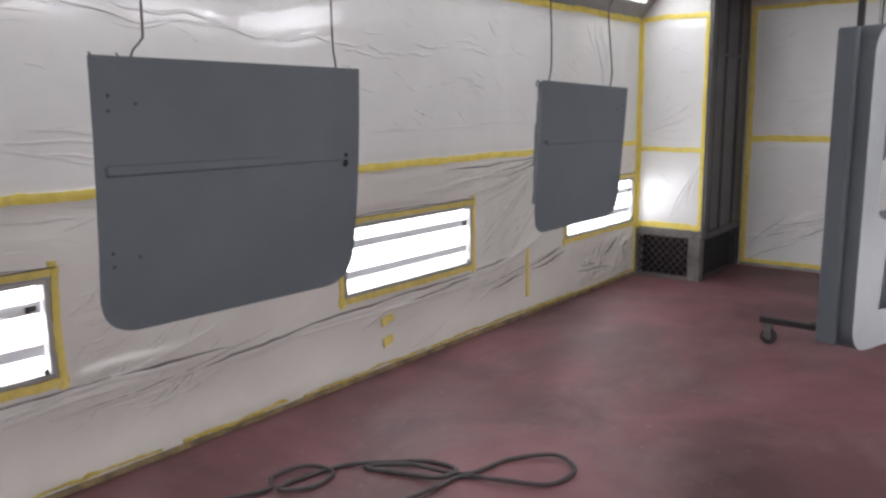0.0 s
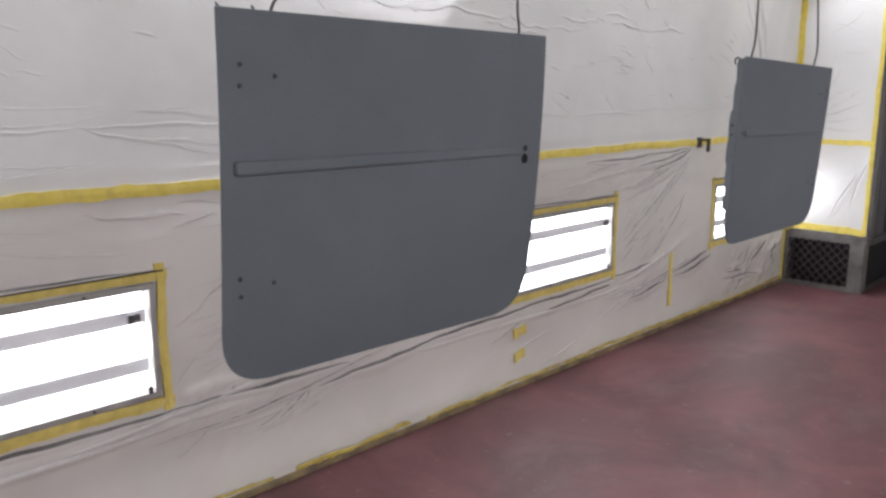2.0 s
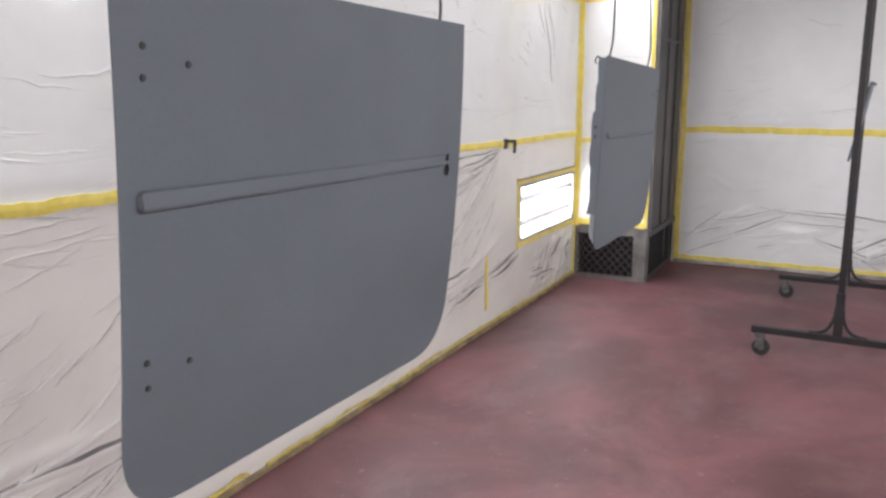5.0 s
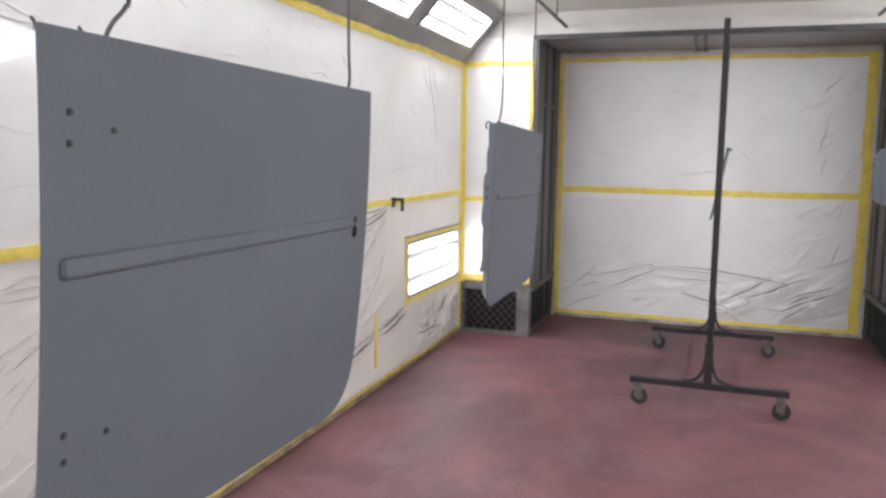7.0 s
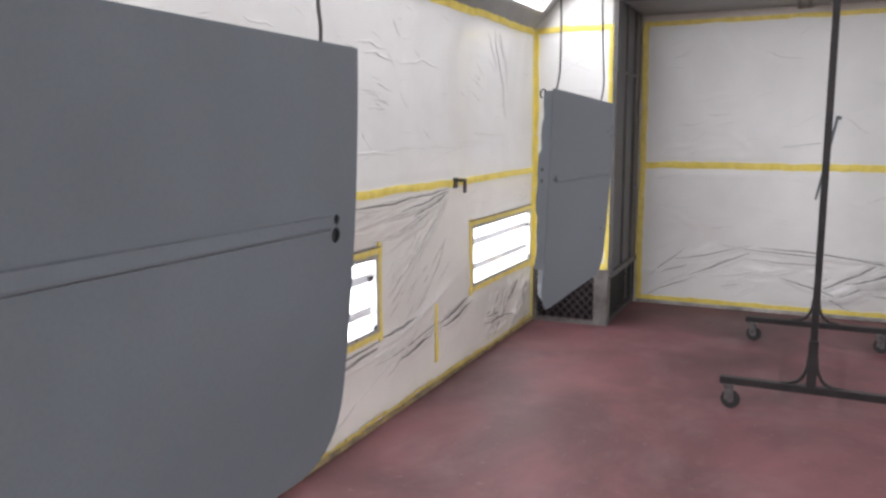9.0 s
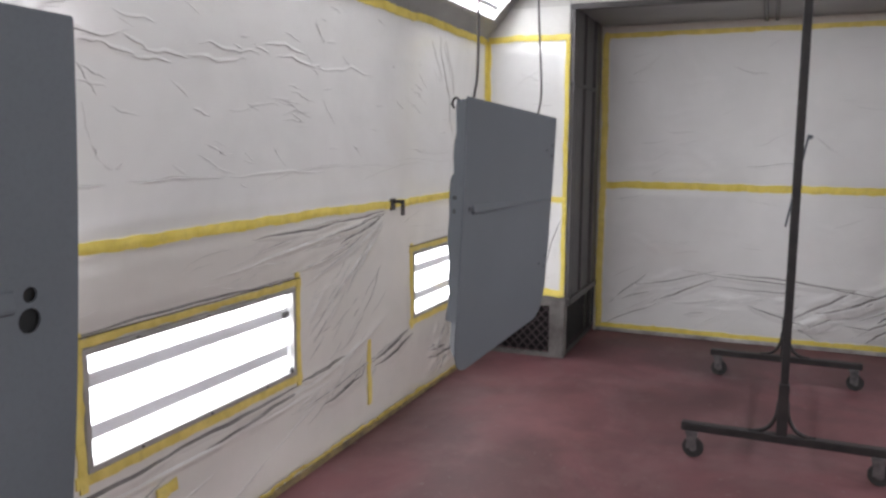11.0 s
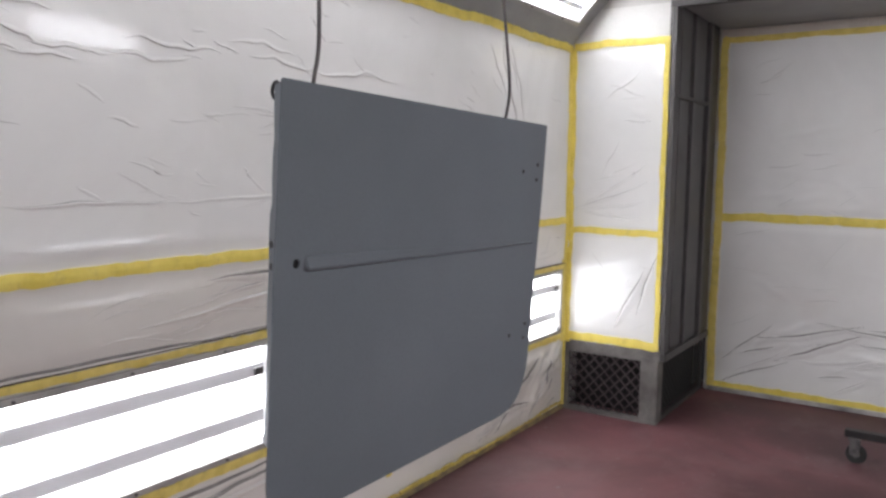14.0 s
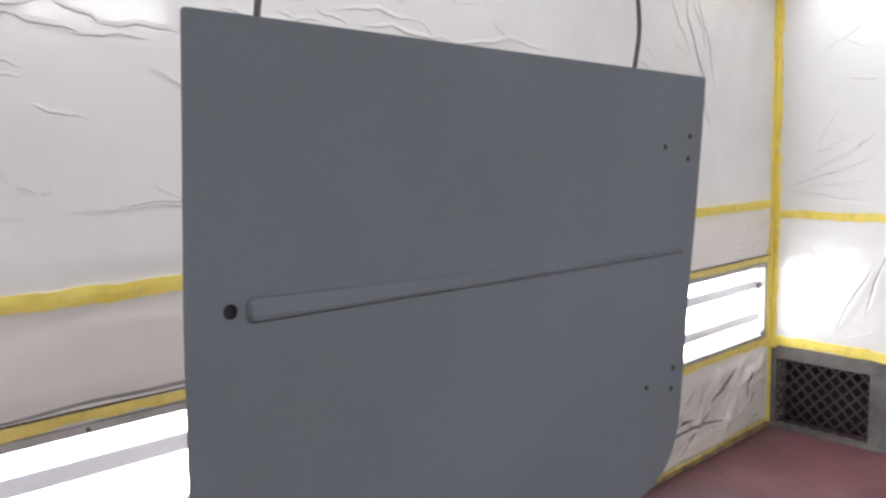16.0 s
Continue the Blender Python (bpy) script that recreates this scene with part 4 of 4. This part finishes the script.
door = hanging_door(pose(1.398, 1.684, 1.090, 0, 0, 0.0),
             [(-0.007, 0.70, 0.004), (-0.009, 0.35, 0.05), (-0.010, -0.028, 0.12), (0.918, -0.040, 0.13), (0.926, 0.25, 0.05), (0.934, 0.694, 0.004)],
             0.10, (0.026, 0.848, 0.412, 0.407, 0.025, 0.12), [(0.868, 0.409, 0.0085), (0.867, 0.382, 0.0135)],
             [(0.037, 0.601, 0.0055), (0.035, 0.563, 0.0055), (0.111, 0.581, 0.0055), (0.029, 0.196, 0.0055), (0.031, 0.160, 0.0055), (0.105, 0.177, 0.0055)],
             "grey-primed half door with pressed bead, hanging on wires")
for u in (0.085, 0.012):
    part("tab", pipe([(-0.020, u, 0.694), (-0.020, u - 0.001, 0.703), (-0.020, u - 0.006, 0.708)], 0.0022, 6, 4), PRIMER, door)
BOW2 = 0.05
door = hanging_door(pose(1.382, 3.836, 1.080, 0, 0, 0.4),
                    [(-0.013, 0.692, 0.004), (-0.029, 0.40, 0.05), (-0.036, -0.022, 0.10), (0.842, -0.024, 0.13), (0.852, 0.30, 0.05), (0.887, 0.668, 0.004)],
                    BOW2, (0.043, 0.825, 0.410, 0.394, 0.023, 0.75), [(0.018, 0.410, 0.0078)],
                    [(0.840, 0.572, 0.005), (0.836, 0.536, 0.005), (0.768, 0.556, 0.005), (0.815, 0.187, 0.005), (0.812, 0.152, 0.005), (0.738, 0.170, 0.005)],
                    "grey-primed half door with round lock hole, hanging on wires")
# latch-side flange of the second door, with its uneven edge and two small holes
bm = bmesh.new()
prev = None
for k in range(41):
    v = 0.12 + 0.565 * k / 40
    deep = 0.036 + 0.005 * (v < 0.60) + 0.010 * (0.30 < v < 0.50) + 0.003 * math.sin(26 * v) * (v < 0.3) + 0.0015 * math.sin(60 * v)
    e = -0.013 - 0.018 * (1 - v / 0.69)
    back = BOW2 * (0.7 - v) ** 2
    row = [bm.verts.new((x - back, y, v)) for x, y in ((-0.002, e), (-deep, e + 0.6 * deep), (-deep, e + 0.005 + 0.6 * deep), (-0.002, e + 0.005))]
    if prev:
        for i in range(4):
            bm.faces.new((prev[i], prev[(i + 1) % 4], row[(i + 1) % 4], row[i]))
    prev = row
bmesh.ops.recalc_face_normals(bm, faces=bm.faces)
part("latch_flange", bm, PRIMER, door, "uneven folded flange on the latch side")
# the two holes are dark stubs set on the flange, not openings
for v in (0.44, 0.405):
    part("screw", add_rod(bmesh.new(), (-0.034, 0.004, v), (-0.035, -0.004, v), 0.006, 10), RUBBER, door, "dark stub in place of a small shaded hole")
part("hook", pipe([(-0.030, 0.014, 0.682), (-0.038, 0.016, 0.690), (-0.047, 0.018, 0.687), (-0.051, 0.018, 0.675), (-0.046, 0.018, 0.664)], 0.003, 6), RUBBER, door)


def wire(points, label, r=0.0032):
    base = Vector(points[0])
    ob = part("hanging_wire", pipe([Vector(p) - base for p in points], r, 7, 6), WIRE, smooth=True)
    ob.location = base
    eye = part("ceiling_eye", rod(Vector(points[-1]) - base, Vector(points[-1]) - base + Vector((0, 0, 0.02)), 0.012, 8), WIRE, ob)
    return tagged(ob, label, "wire", "wires that hold the doors")


bent = "bent dark wire from the ceiling holding a door"
wire([(1.386, 1.798, 1.782), (1.391, 1.799, 1.797), (1.396, 1.805, 1.811), (1.40, 1.823, 1.832), (1.40, 1.830, 1.862), (1.40, 1.83, 2.1), (1.40, 1.825, 2.5), (1.40, 1.82, CEILING - 0.02)], bent)
wire([(1.386, 2.520, 1.775), (1.391, 2.518, 1.788), (1.398, 2.508, 1.813), (1.40, 2.500, 1.86), (1.40, 2.497, 2.1), (1.40, 2.493, 2.5), (1.40, 2.49, CEILING - 0.02)], bent)
wire([(1.367, 3.905, 1.765), (1.371, 3.906, 1.785), (1.377, 3.91, 1.84), (1.380, 3.905, 1.98), (1.380, 3.895, 2.1), (1.380, 3.89, 2.4), (1.380, 3.885, CEILING - 0.02)], bent, 0.0036)
wire([(1.357, 4.545, 1.748), (1.363, 4.545, 1.77), (1.370, 4.543, 1.83), (1.370, 4.520, 1.95), (1.370, 4.490, 2.10), (1.372, 4.488, 2.15), (1.366, 4.512, 2.18), (1.370, 4.520, 2.20), (1.370, 4.512, 2.5), (1.370, 4.505, CEILING - 0.02)], bent, 0.0036)


def windowed_door(place, label, wide, tall, belt, hole, face):
    """A full door with a window opening; y along it, z up from its lower edge."""
    door = thing("vehicle_door", label, "door", "doors hung up for painting", at=place)
    loop = outline([(0.0, tall, 0.10), (0.0, 0.0, 0.09), (wide, 0.0, 0.10), (wide, tall, 0.12)])
    window = outline([(0.09, tall - 0.09, 0.06), (0.09, belt, 0.05), (wide - 0.09, belt, 0.05), (wide - 0.09, tall - 0.09, 0.08)])
    low = 0.33 * min(1.0, belt / 0.4)
    access = outline([(0.16, low, 0.01), (0.14, low * 0.36, 0.01), (0.34, low * 0.3, 0.01), (0.34, low, 0.01)])
    part("skin", plate(loop, [window, access], -0.0015, 0.003), face, door)
    part("folded_edge", rim(loop, 0.10, 0.02, 0.0), PRIMER, door)
    part("window_frame", rim([(p[0], p[1]) for p in window], 0.095, -0.02, 0.0), PRIMER, door)
    part("inner_panel", plate([((p[0] - wide / 2) * 0.95 + wide / 2, (p[1] - tall / 2) * 0.97 + tall / 2) for p in loop], [window, access], -0.103, 0.003), hole, door, "pale inner door panel")
    return door


three = windowed_door(pose(2.845, 3.205, 0.905, 0, 0, -16.7), "pale full door with window opening, hanging on wires", 0.85, 0.97, 0.40, LIGHTPANEL, LIGHTPANEL)
part("hinge_pillar", boxes(((-0.105, -0.02, 0.02), (-0.043, 0.0, 0.96)), bevel=0.008), PRIMER, three, "dark primed hinge pillar")
wire([(2.832, 3.334, 1.86), (2.832, 3.334, 1.9), (2.834, 3.334, 2.0), (2.832, 3.332, 2.2), (2.832, 3.332, 2.5), (2.832, 3.332, CEILING - 0.02)], bent)
wire([(2.998, 3.89, 1.86), (2.998, 3.89, 1.9), (2.998, 3.89, 2.0), (2.998, 3.89, 2.2), (2.998, 3.89, 2.5), (2.998, 3.89, CEILING - 0.02)], bent)
four = windowed_door(pose(3.06, 6.10, 1.38, 0, 0, -96), "grey frame with rounded window opening, hanging on wires", 0.80, 0.345, 0.07, PRIMER_DARK, PRIMER)
wire([(3.33, 6.08, 1.715), (3.33, 6.09, 1.8), (3.33, 6.09, 2.0), (3.33, 6.09, 2.3), (3.33, 6.09, CEILING - 0.02)], bent)
wire([(3.80, 6.03, 1.715), (3.80, 6.03, 1.8), (3.80, 6.03, 2.0), (3.80, 6.03, 2.3), (3.80, 6.03, CEILING - 0.02)], bent)


# ---------------------------------------------------------------- the rolling rack
rack = thing("rolling_rack", "tall dark steel rack on four swivel castors", "rack", at=pose(2.230, 7.04, 0, 0, 0, -1.3))
for y in (-0.83, 0.83):
    foot = part("foot_bar", boxes(((-0.480, y - 0.028, 0.150), (0.480, y + 0.028, 0.192)), bevel=0.004), RACK, rack)
    bm = boxes(((-0.026, y - 0.026, 0.19), (0.026, y + 0.026, 0.46)), bevel=0.003)
    part("socket", bm, RACK, rack)
    part("upright", boxes(((-0.019, y - 0.019, 0.40), (0.019, y + 0.019, 2.50)), bevel=0.003), RACK, rack)
    for s in (-1, 1):
        bm = pipe([(s * 0.02, y, 0.36), (s * 0.028, y, 0.29), (s * 0.06, y, 0.225), (s * 0.11, y, 0.196), (s * 0.16, y, 0.19)], 0.011, 8, 5)
        part("gusset", bm, RACK, rack, smooth=True)
        x = s * 0.440
        fork = part("castor_fork", boxes(((x - 0.022, y - 0.024, 0.05), (x + 0.03, y - 0.018, 0.135)), ((x - 0.022, y + 0.018, 0.05), (x + 0.03, y + 0.024, 0.135)), ((x - 0.03, y - 0.03, 0.130), (x + 0.03, y + 0.03, 0.150)), bevel=0.002), CHROME, rack, "worn metal castor fork")
        wheel = bmesh.new()
        add_rod(wheel, (x + 0.012, y - 0.014, 0.055), (x + 0.012, y + 0.014, 0.055), 0.055, 20)
        bmesh.ops.bevel(wheel, geom=[e for e in wheel.edges if abs(e.verts[0].co.y - e.verts[1].co.y) < 1e-4], offset=0.006, segments=2, affect="EDGES")
        tyre = part("castor_wheel", wheel, RUBBER, rack, "black rubber castor wheel")
        part("hub", rod((x + 0.012, y - 0.017, 0.055), (x + 0.012, y + 0.017, 0.055), 0.02, 12), CHROME, tyre)
        part("end_cap", boxes(((s * 0.480 - 0.012, y - 0.030, 0.148), (s * 0.480 + 0.012, y + 0.030, 0.194)), bevel=0.008), RACK, rack)
part("top_bar", boxes(((-0.018, -0.811, 2.44), (0.018, 0.811, 2.476)), bevel=0.003), RACK, rack)
part("cross_bar", boxes(((-0.016, -0.8, 0.205), (0.016, 0.8, 0.24)), bevel=0.003), RACK, rack)
board = thing("metal_sheet", "small grey panel hanging crookedly inside the rack", "panel", at=pose(2.235, 7.0, 1.47, 0, 10, -2.1))
part("panel", boxes(((-0.006, -0.42, -0.25), (0.006, 0.42, 0.25)), bevel=0.003), PRIMER, board)
part("lip", boxes(((0.006, -0.42, 0.235), (0.022, 0.42, 0.25)), bevel=0.003), PRIMER, board)
for yy in (-0.3, 0.3):
    part("hanger", rod((-0.006, yy, 0.03), (-0.171, yy, 0.972), 0.0022, 6), WIRE, board)


# ---------------------------------------------------------------- small things
hook = thing("wall_hook", "small dark angled handle sticking out through the film", "hook", at=(0.004, 6.195, 1.293))
part("plate", boxes(((0.0, -0.03, -0.03), (0.012, 0.03, 0.04)), bevel=0.003), DARKSTEEL, hook)
part("stem", boxes(((0.012, -0.011, 0.014), (0.084, 0.011, 0.034)), bevel=0.003), DARKSTEEL, hook)
part("grip", boxes(((0.064, -0.011, -0.058), (0.084, 0.011, 0.014)), bevel=0.003), DARKSTEEL, hook)

loops = [(0.52, 2.2), (0.63, 2.5), (0.69, 2.70), (0.61, 2.79), (0.67, 2.94), (0.80, 2.98), (0.83, 2.83), (0.75, 2.71), (0.72, 2.83), (0.80, 3.08), (0.97, 3.21), (1.07, 3.33), (1.23, 3.35), (1.24, 3.22), (1.08, 3.17), (0.88, 3.11),
         (1.05, 3.24), (1.29, 3.33), (1.37, 3.58), (1.53, 3.73), (1.67, 3.67), (1.65, 3.48), (1.46, 3.36), (1.30, 3.31), (1.27, 3.18), (1.24, 2.95), (1.1, 2.6)]
hose = part("air_hose", pipe([(x, y, 0.012 + 0.012 * (i % 3 == 1)) for i, (x, y) in enumerate(loops)], 0.0105, 8, 8), HOSE, smooth=True)
tagged(hose, "thin dirty black hose lying in loops on the floor", "hose")
